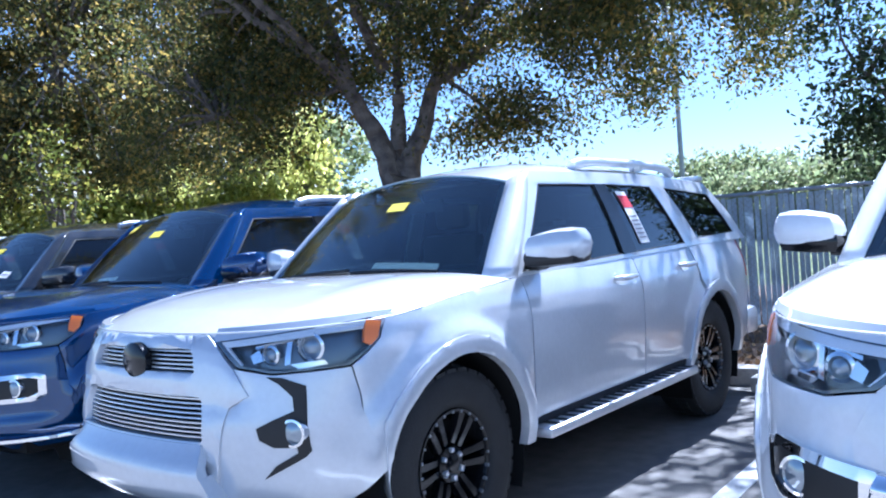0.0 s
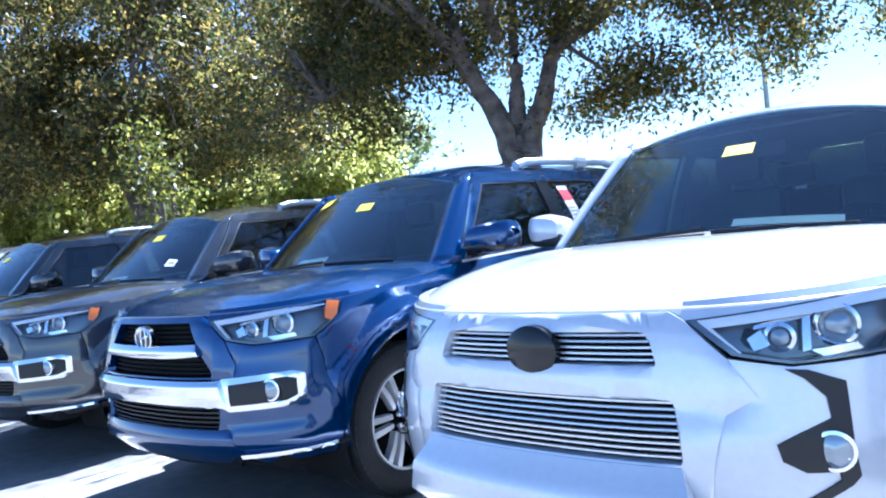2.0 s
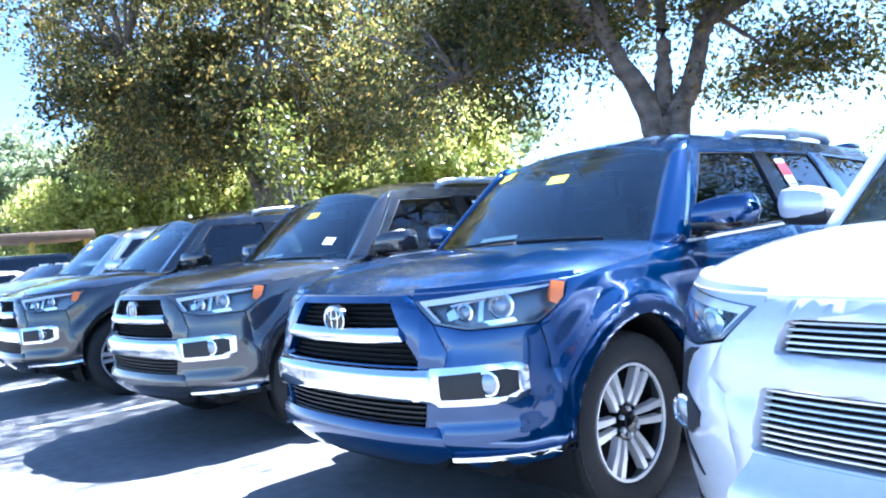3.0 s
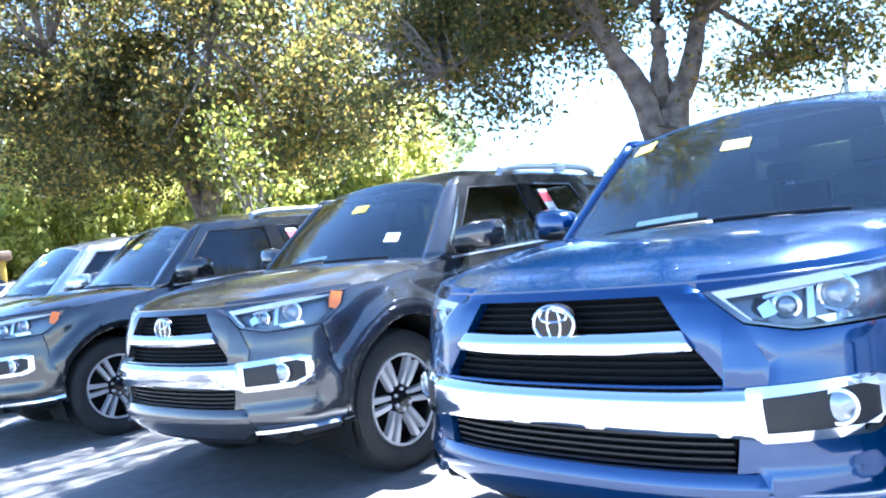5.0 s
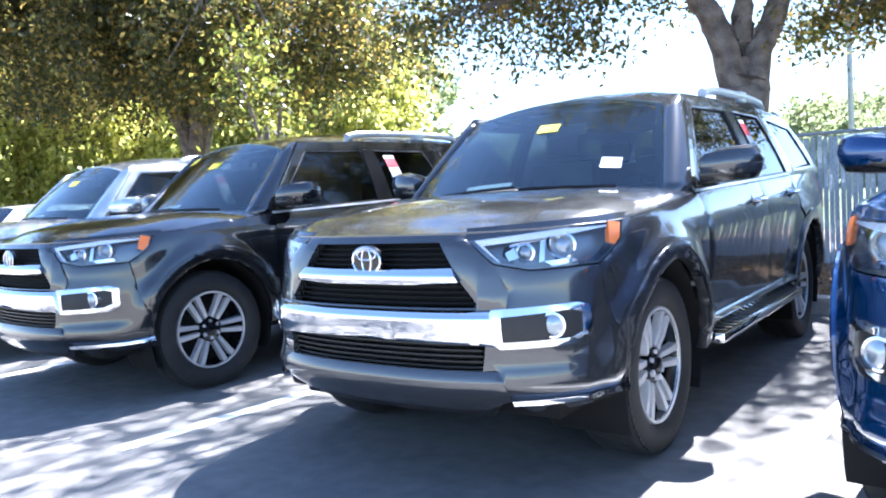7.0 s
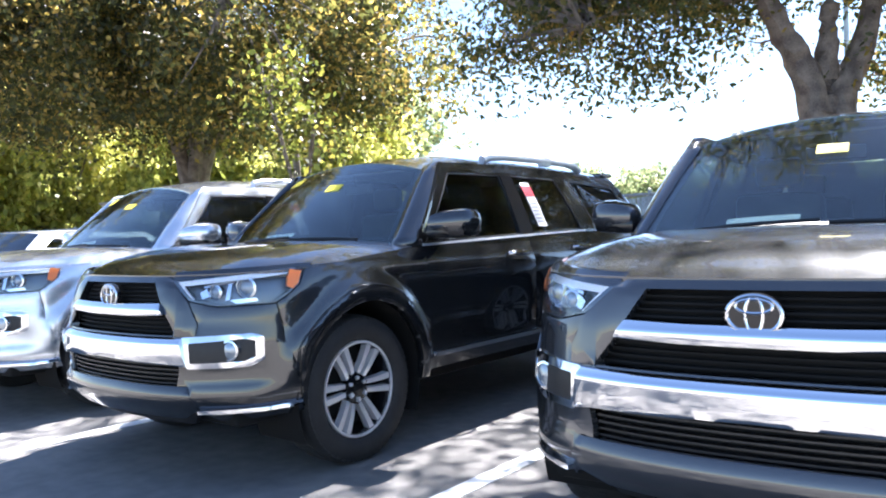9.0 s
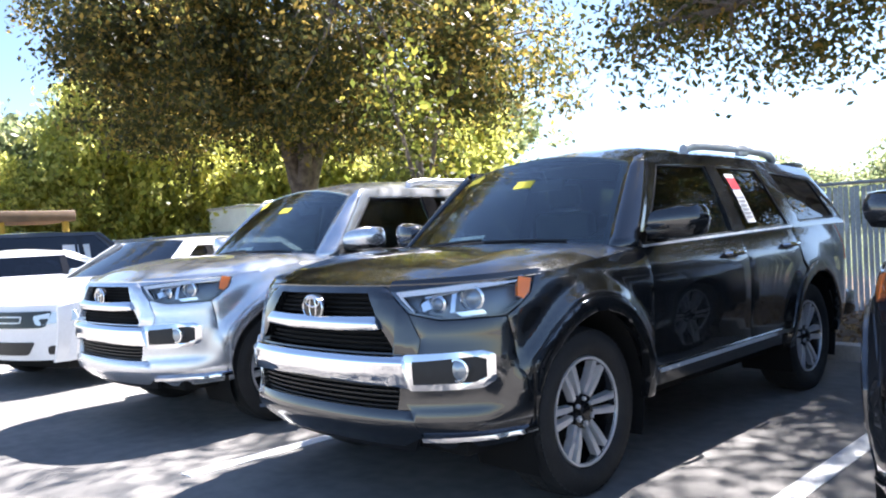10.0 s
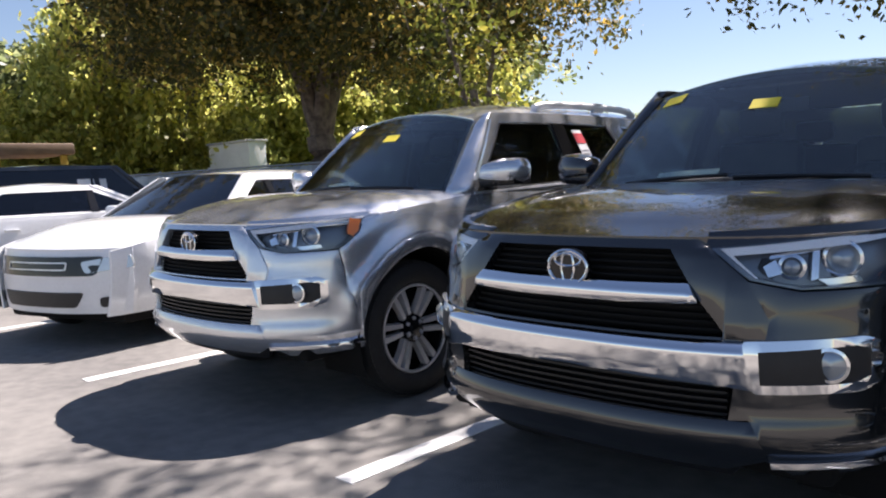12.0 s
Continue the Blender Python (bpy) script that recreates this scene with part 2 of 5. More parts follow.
def tube(points, radii, n=8, bm=None):
    bm = bm or bmesh.new()
    prev, first = None, None
    for i, p in enumerate(points):
        p = Vector(p)
        d = Vector(points[min(i + 1, len(points) - 1)]) - Vector(points[max(i - 1, 0)])
        q = d.to_track_quat("Z", "Y")
        r = radii[i] if hasattr(radii, "__len__") else radii
        ring = [bm.verts.new(p + q @ Vector((r * math.cos(2 * math.pi * k / n), r * math.sin(2 * math.pi * k / n), 0))) for k in range(n)]
        if prev:
            for k in range(n):
                bm.faces.new((prev[k], prev[(k + 1) % n], ring[(k + 1) % n], ring[k]))
        else:
            first = ring
        prev = ring
    bm.faces.new(list(reversed(first)))
    bm.faces.new(prev)
    return bm


# ---- the sport-utility car: surfaces ----
CONTOUR = [(0, -0.05), (0.2, -0.045), (0.4, -0.02), (0.58, 0.035), (0.72, 0.13), (0.82, 0.25), (0.885, 0.40), (0.92, 0.60), (0.935, 0.9), (0.935, 1.5),
           (0.935, 2.3), (0.935, 3.1), (0.935, 3.65), (0.915, 4.2), (0.87, 4.5), (0.76, 4.68), (0.5, 4.75), (0.25, 4.765), (0, 4.77)]
knots = np.array(CONTOUR)


def spline(k, n=24):
    k = np.vstack([[-k[1][0], k[1][1]], k, [-k[-2][0], k[-2][1]]])
    out = []
    for i in range(1, len(k) - 2):
        for t in np.linspace(0, 1, n, endpoint=False):
            a, b, c, d = k[i - 1], k[i], k[i + 1], k[i + 2]
            out.append(0.5 * (2 * b + (c - a) * t + (2 * a - 5 * b + 4 * c - d) * t * t + (3 * b - a - 3 * c + d) * t ** 3))
    out.append(k[-2])
    return np.array(out)


SK = spline(knots)
SS = np.concatenate([[0], np.cumsum(np.linalg.norm(np.diff(SK, axis=0), axis=1))])
HALF = int(np.argmax(SK[:, 0] > 0.934))


def s_y(y):
    k = int(np.argmax(SK[:, 0] > 0.6))
    return float(np.interp(y, SK[k:-60, 1], SS[k:-60]))


def s_x(x):
    return math.copysign(float(np.interp(abs(x), SK[:HALF, 0], SS[:HALF])), x)


def step(a, b, v):
    """A smooth rise from 0 at a to 1 at b."""
    t = min(1.0, max(0.0, (v - a) / (b - a)))
    return t * t * (3 - 2 * t)


FRONT_Z = ([0.30, 0.40, 0.46, 0.56, 0.66, 0.72, 0.78, 0.86, 0.94, 1.0, 1.05, 1.10], [0.10, 0.035, 0.015, 0.005, 0.0, 0.005, 0.025, 0.035, 0.05, 0.07, 0.105, 0.16])
SIDE_Z = ([0.36, 0.46, 0.56, 0.68, 0.80, 0.92, 1.0, 1.06, 1.12, 1.18], [0.945, 0.972, 0.988, 0.992, 0.996, 1.0, 0.992, 0.972, 0.945, 0.918])
TOP_Y = ([0.3, 0.45, 0.9, 1.4, 2.5, 3.5, 4.6], [1.035, 1.05, 1.085, 1.12, 1.15, 1.175, 1.19])
AXLE_F, AXLE_R, HUB_Z = 0.865, 3.655, 0.39


def skin(s, z, off=0.0):
    a = abs(s)
    x, y = np.interp(a, SS, SK[:, 0]), np.interp(a, SS, SK[:, 1])
    x1, y1 = np.interp(a + 0.01, SS, SK[:, 0]), np.interp(a + 0.01, SS, SK[:, 1])
    tx, ty = x1 - x, y1 - y
    ln = math.hypot(tx, ty) or 1.0
    nx, ny = ty / ln, -tx / ln
    k = np.interp(z, *SIDE_Z)
    fw = 1 - step(0.25, 0.95, y)
    bulge = 0.0
    for yc in (AXLE_F, AXLE_R):
        r = math.hypot(y - yc, (z - HUB_Z) * 0.94)
        bulge += 0.030 * (1 - step(0.500, 0.590, r)) * step(0.6, 0.85, abs(nx))
    crease = 0.010 * math.exp(-((z - 0.60) / 0.05) ** 2) * step(1.3, 1.5, y) * (1 - step(3.0, 3.2, y))
    o = off + bulge - crease * 0.6
    px = x * (k + (1 - k) * 0.35 * fw) + nx * o
    py = y + np.interp(z, *FRONT_Z) * fw + ny * o
    return Vector((math.copysign(px, s) if s else 0.0, py, z))


def top_z(y):
    return float(np.interp(y, *TOP_Y))


def glasshouse(y, z, off=0.0):
    """The side above the belt: leaning in, narrowing to the back."""
    t = (z - 1.12) / 0.54
    x = 0.885 - 0.195 * t - 0.02 * t * t + 0.012 * math.sin(math.pi * min(1, max(0, t)))
    x -= 0.075 * step(3.2, 4.7, y) * (0.3 + 0.7 * t) + 0.015 * step(2.2, 1.3, y)
    return Vector((x + off, y, z))


def shield(u, v, off=0.0):
    """The windscreen: u across, v up."""
    h = 0.80 - 0.175 * v
    x = u * h
    y = 1.13 + 0.63 * v + (0.125 - 0.135 * v) * u * u
    z = 1.165 + 0.515 * v - (0.045 + 0.040 * v) * u * u + 0.012 * math.sin(math.pi * v)
    return Vector((x, y - off * 0.72, z + off * 0.70))


def mirrored(f, sx):
    def g(a, b, off=0.0):
        p = f(a, b, off)
        return Vector((p.x * sx, p.y, p.z))
    return g


def arch(yc, r=0.452, a0=-5, a1=185, n=22):
    return [(yc + r * math.cos(radians(a0 + (a1 - a0) * i / n)), HUB_Z + 1.055 * r * math.sin(radians(a0 + (a1 - a0) * i / n))) for i in range(n + 1)]


def on_side(pts):
    return [(s_y(y), z) for y, z in pts]


def on_front(pts):
    return [(s_x(x), z) for x, z in pts]


def coons(front, back, left, right, nu, nv, lift):
    """A grid between four edge curves, raised by lift(u, v)."""
    bm = bmesh.new()
    rows = []
    c00, c10, c01, c11 = front(0), front(1), back(0), back(1)
    for j in range(nv + 1):
        v = j / nv
        row = []
        for i in range(nu + 1):
            u = i / nu
            p = (1 - v) * front(u) + v * back(u) + (1 - u) * left(v) + u * right(v)
            p -= (1 - u) * (1 - v) * c00 + u * (1 - v) * c10 + (1 - u) * v * c01 + u * v * c11
            p.z += lift(u * 2 - 1, v)
            row.append(bm.verts.new(p))
        rows.append(row)
    for j in range(nv):
        for i in range(nu):
            bm.faces.new((rows[j][i], rows[j][i + 1], rows[j + 1][i + 1], rows[j + 1][i]))
    edge = [e for e in bm.edges if len(e.link_faces) == 1]
    r = bmesh.ops.extrude_edge_only(bm, edges=edge)
    for v in r["geom"]:
        if isinstance(v, bmesh.types.BMVert):
            v.co.z -= 0.03
    return bm


def wheel(car, x, y, sx, style):
    """A tyre on an alloy rim with split spokes (or a black rim with a chunky tyre)."""
    rough = style == "trail"
    R = 0.398 if rough else 0.388
    w = bpy.data.objects.new("wheel", None)
    scene.collection.objects.link(w)
    w.parent = car
    w.matrix_local = Matrix.Translation((x, y, R - 0.004)) @ (Matrix.Rotation(math.pi, 4, "Z") if sx < 0 else Matrix.Identity(4))
    key = "rough" if rough else "road"
    if key not in WHEELS:
        rr = 0.226 if rough else 0.254
        h = 0.13
        prof = [(rr, h - 0.035), (rr + 0.012, h - 0.012), (rr + 0.04, h + 0.004), (R - 0.06, h + 0.006), (R - 0.022, h - 0.004), (R - 0.006, h - 0.022), (R, h - 0.05), (R, 0),
                (R, -h + 0.05), (R - 0.022, -h + 0.004), (rr + 0.03, -h), (rr, -h + 0.03)]
        ty = lathe(prof, 56)
        nb = 34 if rough else 60
        tread = bmesh.new()
        for k in range(nb):
            a = 2 * math.pi * k / nb
            for lane, (l0, l1) in enumerate(((0.070, 0.124), (0.012, 0.058), (-0.05, -0.006))):
                if rough:
                    sh, d, tall = (0.5 if lane % 2 else 0.0), 0.028, 0.010
                else:
                    sh, d, tall = (0.5 if lane % 2 else 0.0), 0.013, 0.004
                m = Matrix.Rotation(a + sh * 2 * math.pi / nb, 4, "X")
                top = R + tall - (0.016 if lane == 0 else 0)
                add_box(tread, l0, l1, -d, d, R - 0.03, top, 0, m)
        rim = lathe([(rr, h - 0.03), (rr - 0.006, h - 0.018), (rr - 0.014, h - 0.02), (rr - 0.02, h - 0.04), (rr - 0.035, h - 0.12), (rr - 0.04, -0.1)], 48)
        back = lathe([(rr - 0.03, 0.0), (0.10, 0.012), (0.0005, 0.012)], 32)
        sp = bmesh.new()
        pairs = 6
        for k in range(pairs):
            m = Matrix.Rotation(2 * math.pi * k / pairs + math.pi / 6, 4, "X")
            for sgn in (-1, 1):
                vs = []
                inner, outer = 0.080, rr - 0.010
                wi, wo = (0.0115, 0.0165)
                for r, c, wd, dep in ((inner, 0.0225, wi, h - 0.044), (0.15, 0.028, 0.0135, h - 0.031), (outer, 0.036, wo, h - 0.024)):
                    for e in (-1, 1):
                        vs.append((sp.verts.new(m @ Vector((dep, sgn * c + e * wd, r))), sp.verts.new(m @ Vector((dep - 0.035, sgn * c + e * wd * 1.35, r)))))
                for q in (0, 2):
                    a0, a1, b0, b1 = vs[q], vs[q + 1], vs[q + 2], vs[q + 3]
                    sp.faces.new((a0[0], a1[0], b1[0], b0[0]))
                    sp.faces.new((a0[0], b0[0], b0[1], a0[1]))
                    sp.faces.new((a1[0], a1[1], b1[1], b1[0]))
        hub = lathe([(0.078, h - 0.075), (0.074, h - 0.042), (0.036, h - 0.036), (0.033, h - 0.022), (0.024, h - 0.018), (0.0005, h - 0.017)], 24)
        nuts = [box(h - 0.045, h - 0.026, -0.009, 0.009, 0.048, 0.066, 0.003, Matrix.Rotation(2 * math.pi * k / 6, 4, "X")) for k in range(6)]
        bmesh.ops.recalc_face_normals(sp, faces=sp.faces[:])
        WHEELS[key] = [part("tyre", ty, RUBBER), part("rim", rim, GLOSSBLACK), part("brake_disc", back, UNDER),
                       part("spokes", sp, GLOSSBLACK if rough else SATIN), part("hub_cap", hub, GLOSSBLACK), part("rim_lip", lathe([(rr + 0.003, h - 0.026), (rr - 0.001, h - 0.014), (rr - 0.012, h - 0.016), (rr - 0.016, h - 0.026)], 48), GLOSSBLACK if rough else SATIN),
                       tagged(part("tread", tread, RUBBER), kind="stuff")]
        WHEELS[key] += [part("wheel_nut", q, SATIN) for q in nuts]
        if rough:
            WHEELS[key] += [part("rim_bolt", box(h - 0.022, h - 0.010, -0.005, 0.005, rr - 0.016, rr - 0.006, 0.002, Matrix.Rotation(2 * math.pi * k / 24, 4, "X")), STEEL) for k in range(24)]
        obs = WHEELS[key]
    else:
        obs = []
        for o in WHEELS[key]:
            c = bpy.data.objects.new(o.name.split(".")[0], o.data)
            scene.collection.objects.link(c)
            obs.append(c)
    for o in obs:
        o.parent = w
    return w


WHEELS = {}


def suv(name, label, body, where, style="chrome", mirrors=None, sticker=True, tag=False, group="parked sport-utility cars"):
    car = bpy.data.objects.new(name, None)
    scene.collection.objects.link(car)
    x0, y0, turn = where
    car.matrix_world = pose(x0, y0, 0, 0, 0, turn)
    tagged(car, label, "car", group)
    trail = style == "trail"
    P = lambda n, bm, mat, lab="", parent=car, smooth=True: part(n, bm, mat, parent, lab, smooth)
    # dark core that closes the body behind the panels
    P("floor_pan", box(-0.74, 0.74, 0.18, 4.62, 0.30, 0.60, 0.03), UNDER)
    P("engine_bay", box(-0.60, 0.60, 0.13, 1.25, 0.42, 0.98, 0.04), UNDER)
    # hood between the front edge, the wing tops and the cowl
    sc, sb = s_y(0.40), s_y(1.31)
    hood_front = lambda u: skin((2 * u - 1) * sc, 1.03 + 0.012 * abs(2 * u - 1) ** 3)
    hood_back = lambda u: Vector(((2 * u - 1) * skin(sb, 1.12).x, 1.12 + 0.19 * (2 * u - 1) ** 2, 1.175 - 0.055 * (2 * u - 1) ** 4))
    def edge(sgn):
        def g(v):
            y = 0.40 + (1.31 - 0.40) * v
            p = skin(s_y(y), 1.042 + 0.078 * v)
            return Vector((p.x * sgn, p.y if v else hood_front(1).y, p.z))
        return g
    lift = lambda u, v: (0.16 * (v + 0.12) * (1 - v) * (1 - abs(u) ** 3) * min(1, v * 6)) + 0.012 * step(0.50, 0.62, abs(u)) * (1 - step(0.8, 0.95, abs(u))) * math.sin(math.pi * v)
    P("hood", coons(hood_front, hood_back, edge(-1), edge(1), 36, 18, lift), body)
    # wings, doors, quarters
    for sx in (-1, 1):
        sk, gh = mirrored(skin, sx), mirrored(glasshouse, sx)
        af = arch(AXLE_F)
        fender = [(1.40, 0.44), (1.40, top_z(1.40)), (0.9, top_z(0.9)), (0.62, 1.064), (0.425, 1.056), (0.415, 0.972), (0.37, 0.93), (0.31, 0.886), (0.36, 0.74)]
        fender += [p for p in reversed(af) if p[1] > 0.44 and p[0] > 0.40]
        P("fender", sheet(on_side(fender), sk, 0.02, cell=0.028, lip=0.002), body)
        P("front_door", sheet(on_side([(1.408, 0.47), (1.408, top_z(1.4)), (2.0, top_z(2.0)), (2.565, top_z(2.56)), (2.565, 0.47)]), sk, 0.02, cell=0.06, lip=0.003), body)
        ar = arch(AXLE_R)
        rear_cut = [p for p in ar if p[0] < 3.42 and p[1] > 0.475]
        P("rear_door", sheet(on_side([(2.573, 0.47), (2.573, top_z(2.57)), (3.41, top_z(3.4)), (3.41, rear_cut[0][1])] + rear_cut[0:] + [(3.20, 0.47)]), sk, 0.02, cell=0.06, lip=0.003), body)
        quarter = [(3.418, top_z(3.42)), (4.0, top_z(4.0)), (4.55, 1.185), (4.60, 0.60), (4.52, 0.44), (4.12, 0.44)] + [p for p in ar if p[1] > 0.46 and p[0] > 3.42]
        P("rear_quarter", sheet(on_side(quarter), sk, 0.02, cell=0.06, lip=0.002), body)
        # flares over the wheels
        for yc in (AXLE_F, AXLE_R):
            ring = [p for p in arch(yc, 0.51, -2, 182)] + list(reversed([p for p in arch(yc, 0.440, -2, 182)]))
            ring = [p for p in ring if p[0] > 0.42]
            P("wheel_flare", sheet(on_side(ring), sk, 0.05, 0.014, cell=0.025, lip=0.005), body)
            bm = bmesh.new()
            pr = [(0.452, 0.90), (0.452, 0.55), (0.25, 0.55)]
            n = 24
            rows = [[bm.verts.new((sx * w, yc + r * math.cos(a), HUB_Z + 1.055 * r * math.sin(a))) for r, w in pr] for a in [radians(-25 + 230 * k / n) for k in range(n + 1)]]
            for k in range(n):
                for i in range(2):
                    bm.faces.new((rows[k][i], rows[k][i + 1], rows[k + 1][i + 1], rows[k + 1][i]))
            P("wheel_liner", bm, UNDER)
            wheel(car, sx * 0.755, yc, sx, style)
        # sill, running board
        P("sill", sheet(on_side([(1.36, 0.40), (1.36, 0.475), (3.22, 0.475), (3.22, 0.40)]), sk, 0.10, -0.012, cell=0.12), TRIM if trail else body)
        if trail or style == "boards":
            rb = box(0.80, 0.985, 1.42, 3.16, 0.375, 0.425, 0.014)
            for v in rb.verts:
                v.co.x *= sx
            bmesh.ops.recalc_face_normals(rb, faces=rb.faces[:])
            board = P("running_board", rb, SATIN if trail else CHROME)
            gr = bmesh.new()
            for i in range(20):
                add_box(gr, 0.83, 0.965, 1.50 + i * 0.083, 1.53 + i * 0.083, 0.424, 0.429)
            for v in gr.verts:
                v.co.x *= sx
            bmesh.ops.recalc_face_normals(gr, faces=gr.faces[:])
            part("tread_strips", gr, TRIM, board)
        if not trail:
            P("side_moulding", sheet(on_side(rnd([(1.44, 0.475), (1.44, 0.50), (3.16, 0.505), (3.16, 0.48)], 0.01)), sk, 0.02, 0.014, cell=0.12), CHROME, "bright chrome strip")
        # glasshouse frame with three window openings
        w1 = [(1.45, top_z(1.45) + 0.018), (2.50, top_z(2.5) + 0.018), (2.47, 1.585), (1.88, 1.578)]
        w2 = [(2.63, top_z(2.6) + 0.018), (3.38, top_z(3.4) + 0.018), (3.22, 1.578), (2.60, 1.588)]
        w3 = [(3.62, 1.215), (4.42, 1.235), (4.28, 1.535), (3.44, 1.572)]
        outer = [(1.37, top_z(1.40) - 0.004), (2.56, top_z(2.56) - 0.004), (3.42, top_z(3.42) - 0.004), (4.60, 1.182), (4.52, 1.42), (4.36, 1.63), (3.4, 1.655), (2.6, 1.662), (1.84, 1.650), (1.58, 1.36)]
        P("window_frame", sheet(outer, gh, 0.04, cell=0.09, holes=(w1, w2, w3), lip=0.002), body)
        for nm, w in (("front_side_window", w1), ("rear_side_window", w2), ("quarter_window", w3)):
            c = np.mean(np.array(w), axis=0)
            wd = [tuple(c + (np.array(p) - c) * 1.03) for p in w]
            P(nm, sheet(wd, gh, 0.005, -0.012, cell=0.15), PRIVACY if nm != "front_side_window" else SIDEGLASS)
            ring_in = [tuple(c + (np.array(p) - c) * 0.965) for p in w]
            P("window_seal", sheet(wd, gh, 0.012, -0.003, cell=0.15, holes=(ring_in,)), TRIM)
        if not trail:
            P("window_sill_strip", sheet([(1.42, top_z(1.42) + 0.001), (2.5, top_z(2.5) + 0.001), (3.42, top_z(3.4) + 0.001), (3.42, top_z(3.4) + 0.014), (2.5, top_z(2.5) + 0.014), (1.42, top_z(1.42) + 0.014)], gh, 0.02, 0.006, cell=0.2), SATIN)
        P("pillar_trim", sheet([(2.47, top_z(2.5) + 0.02), (2.64, top_z(2.6) + 0.02), (2.61, 1.585), (2.47, 1.585)], gh, 0.02, 0.004, cell=0.15), GLOSSBLACK)
        # door handles
        for yh in (2.36, 3.24):
            zc = 1.045 if yh < 3 else 1.06
            cup = P("handle_cup", sheet(on_side(rnd([(yh - 0.09, zc - 0.04), (yh - 0.09, zc + 0.03), (yh + 0.07, zc + 0.03), (yh + 0.07, zc - 0.04)], 0.03)), sk, 0.02, 0.003, cell=0.1), body)
            pts = [skin(s_y(yh + d), zc, o) for d, o in ((-0.11, 0.004), (-0.085, 0.034), (0.0, 0.044), (0.085, 0.036), (0.11, 0.004))]
            P("door_handle", tube([(p.x * sx, p.y, p.z) for p in pts], [0.010, 0.015, 0.016, 0.015, 0.010], 8), body if trail else CHROME)
        # mirror
        mm = body if mirrors is None else mirrors
        head = bmesh.new()
        bmesh.ops.create_cube(head, size=1.0)
        bmesh.ops.subdivide_edges(head, edges=head.edges[:], cuts=3, use_grid_fill=True)
        for v in head.verts:
            p = v.co.copy()
            q = p.normalized() * 0.62
            p = p.lerp(q, 0.72)
            v.co = Vector((sx * (1.005 + p.x * 0.25), 1.55 + p.y * 0.18 + 0.07 * p.x, 1.250 + p.z * (0.142 + 0.035 * p.x) + 0.012 * p.x))
        bmesh.ops.recalc_face_normals(head, faces=head.faces[:])
        mir = P("door_mirror", head, mm)
        low = bmesh.new()
        bmesh.ops.create_cube(low, size=1.0)
        bmesh.ops.subdivide_edges(low, edges=low.edges[:], cuts=3, use_grid_fill=True)
        for v in low.verts:
            p = v.co.copy()
            p = p.lerp(p.normalized() * 0.62, 0.5)
            v.co = Vector((sx * (0.995 + p.x * 0.244), 1.555 + p.y * 0.18 + 0.07 * p.x, 1.205 + p.z * 0.085 + 0.012 * p.x))
        bmesh.ops.recalc_face_normals(low, faces=low.faces[:])
        part("mirror_base", low, TRIM if trail else GLOSSBLACK, mir)
        part("mirror_arm", tube([(sx * 0.855, 1.575, 1.17), (sx * 0.93, 1.56, 1.18)], 0.035, 8), TRIM, mir)
        gl = box(0.92, 1.09, 1.612, 1.626, 1.205, 1.295, 0.004)
        for v in gl.verts:
            v.co.x *= sx
        part("mirror_glass", gl, CHROME, mir)
        # headlight: housing, reflectors, lens
        hl = on_front([(0.445, 1.0)]) + on_side([(0.20, 1.036), (0.35, 1.049), (0.408, 1.036), (0.408, 0.974), (0.365, 0.934), (0.30, 0.890)]) + on_front([(0.67, 0.884), (0.55, 0.912)])
        lid = on_front([(0.43, 0.998)]) + on_side([(0.20, 1.034), (0.35, 1.048), (0.43, 1.048), (0.46, 1.070), (0.38, 1.070), (0.20, 1.062)]) + on_front([(0.43, 1.045)])
        P("hood_lip", sheet(lid, sk, 0.03, -0.004, cell=0.05), body)
        lamp = P("headlight", sheet(hl, sk, 0.03, -0.052, cell=0.05), LAMPGREY)
        cm = np.mean(np.array(hl), axis=0)
        part("lamp_rim", sheet(hl, sk, 0.066, -0.003, cell=0.08, holes=([tuple(cm + (np.array(q) - cm) * 0.94) for q in hl],)), LAMPGREY, lamp)
        strip = on_front([(0.452, 0.996)]) + on_side([(0.20, 1.031), (0.335, 1.043), (0.335, 1.022), (0.20, 1.006)]) + on_front([(0.505, 0.978), (0.572, 0.916), (0.548, 0.917)])
        part("daylight_strip", sheet(strip, sk, 0.01, -0.006, cell=0.05), PIPE, lamp, "pale silver strip")
        am = on_side([(0.345, 0.962), (0.335, 1.042), (0.402, 1.032), (0.402, 0.977), (0.375, 0.950)])
        part("turn_signal", sheet(am, sk, 0.02, 0.002, cell=0.05), AMBER, lamp, "amber plastic lens")
        for xx, zz, rr in ((0.765, 0.962, 0.050), (0.655, 0.944, 0.034)):
            p = skin(s_x(xx), zz, -0.030)
            d = (skin(s_x(xx), zz, 0.05) - p).normalized()
            m = Matrix.Translation((p.x * sx, p.y, p.z)) @ Vector((d.x * sx * 0.4, d.y, 0)).to_track_quat("X", "Z").to_matrix().to_4x4()
            ring = lathe([(rr, -0.03), (rr + 0.004, 0.0), (rr - 0.006, 0.004), (rr - 0.010, -0.010)], 24)
            ring.transform(m)
            part("projector_ring", ring, CHROME, lamp)
            eye = lathe([(rr - 0.009, -0.012), (rr * 0.6, 0.002), (rr * 0.3, 0.008), (0.0004, 0.010)], 24)
            eye.transform(m)
            part("projector_lens", eye, BULB, lamp)
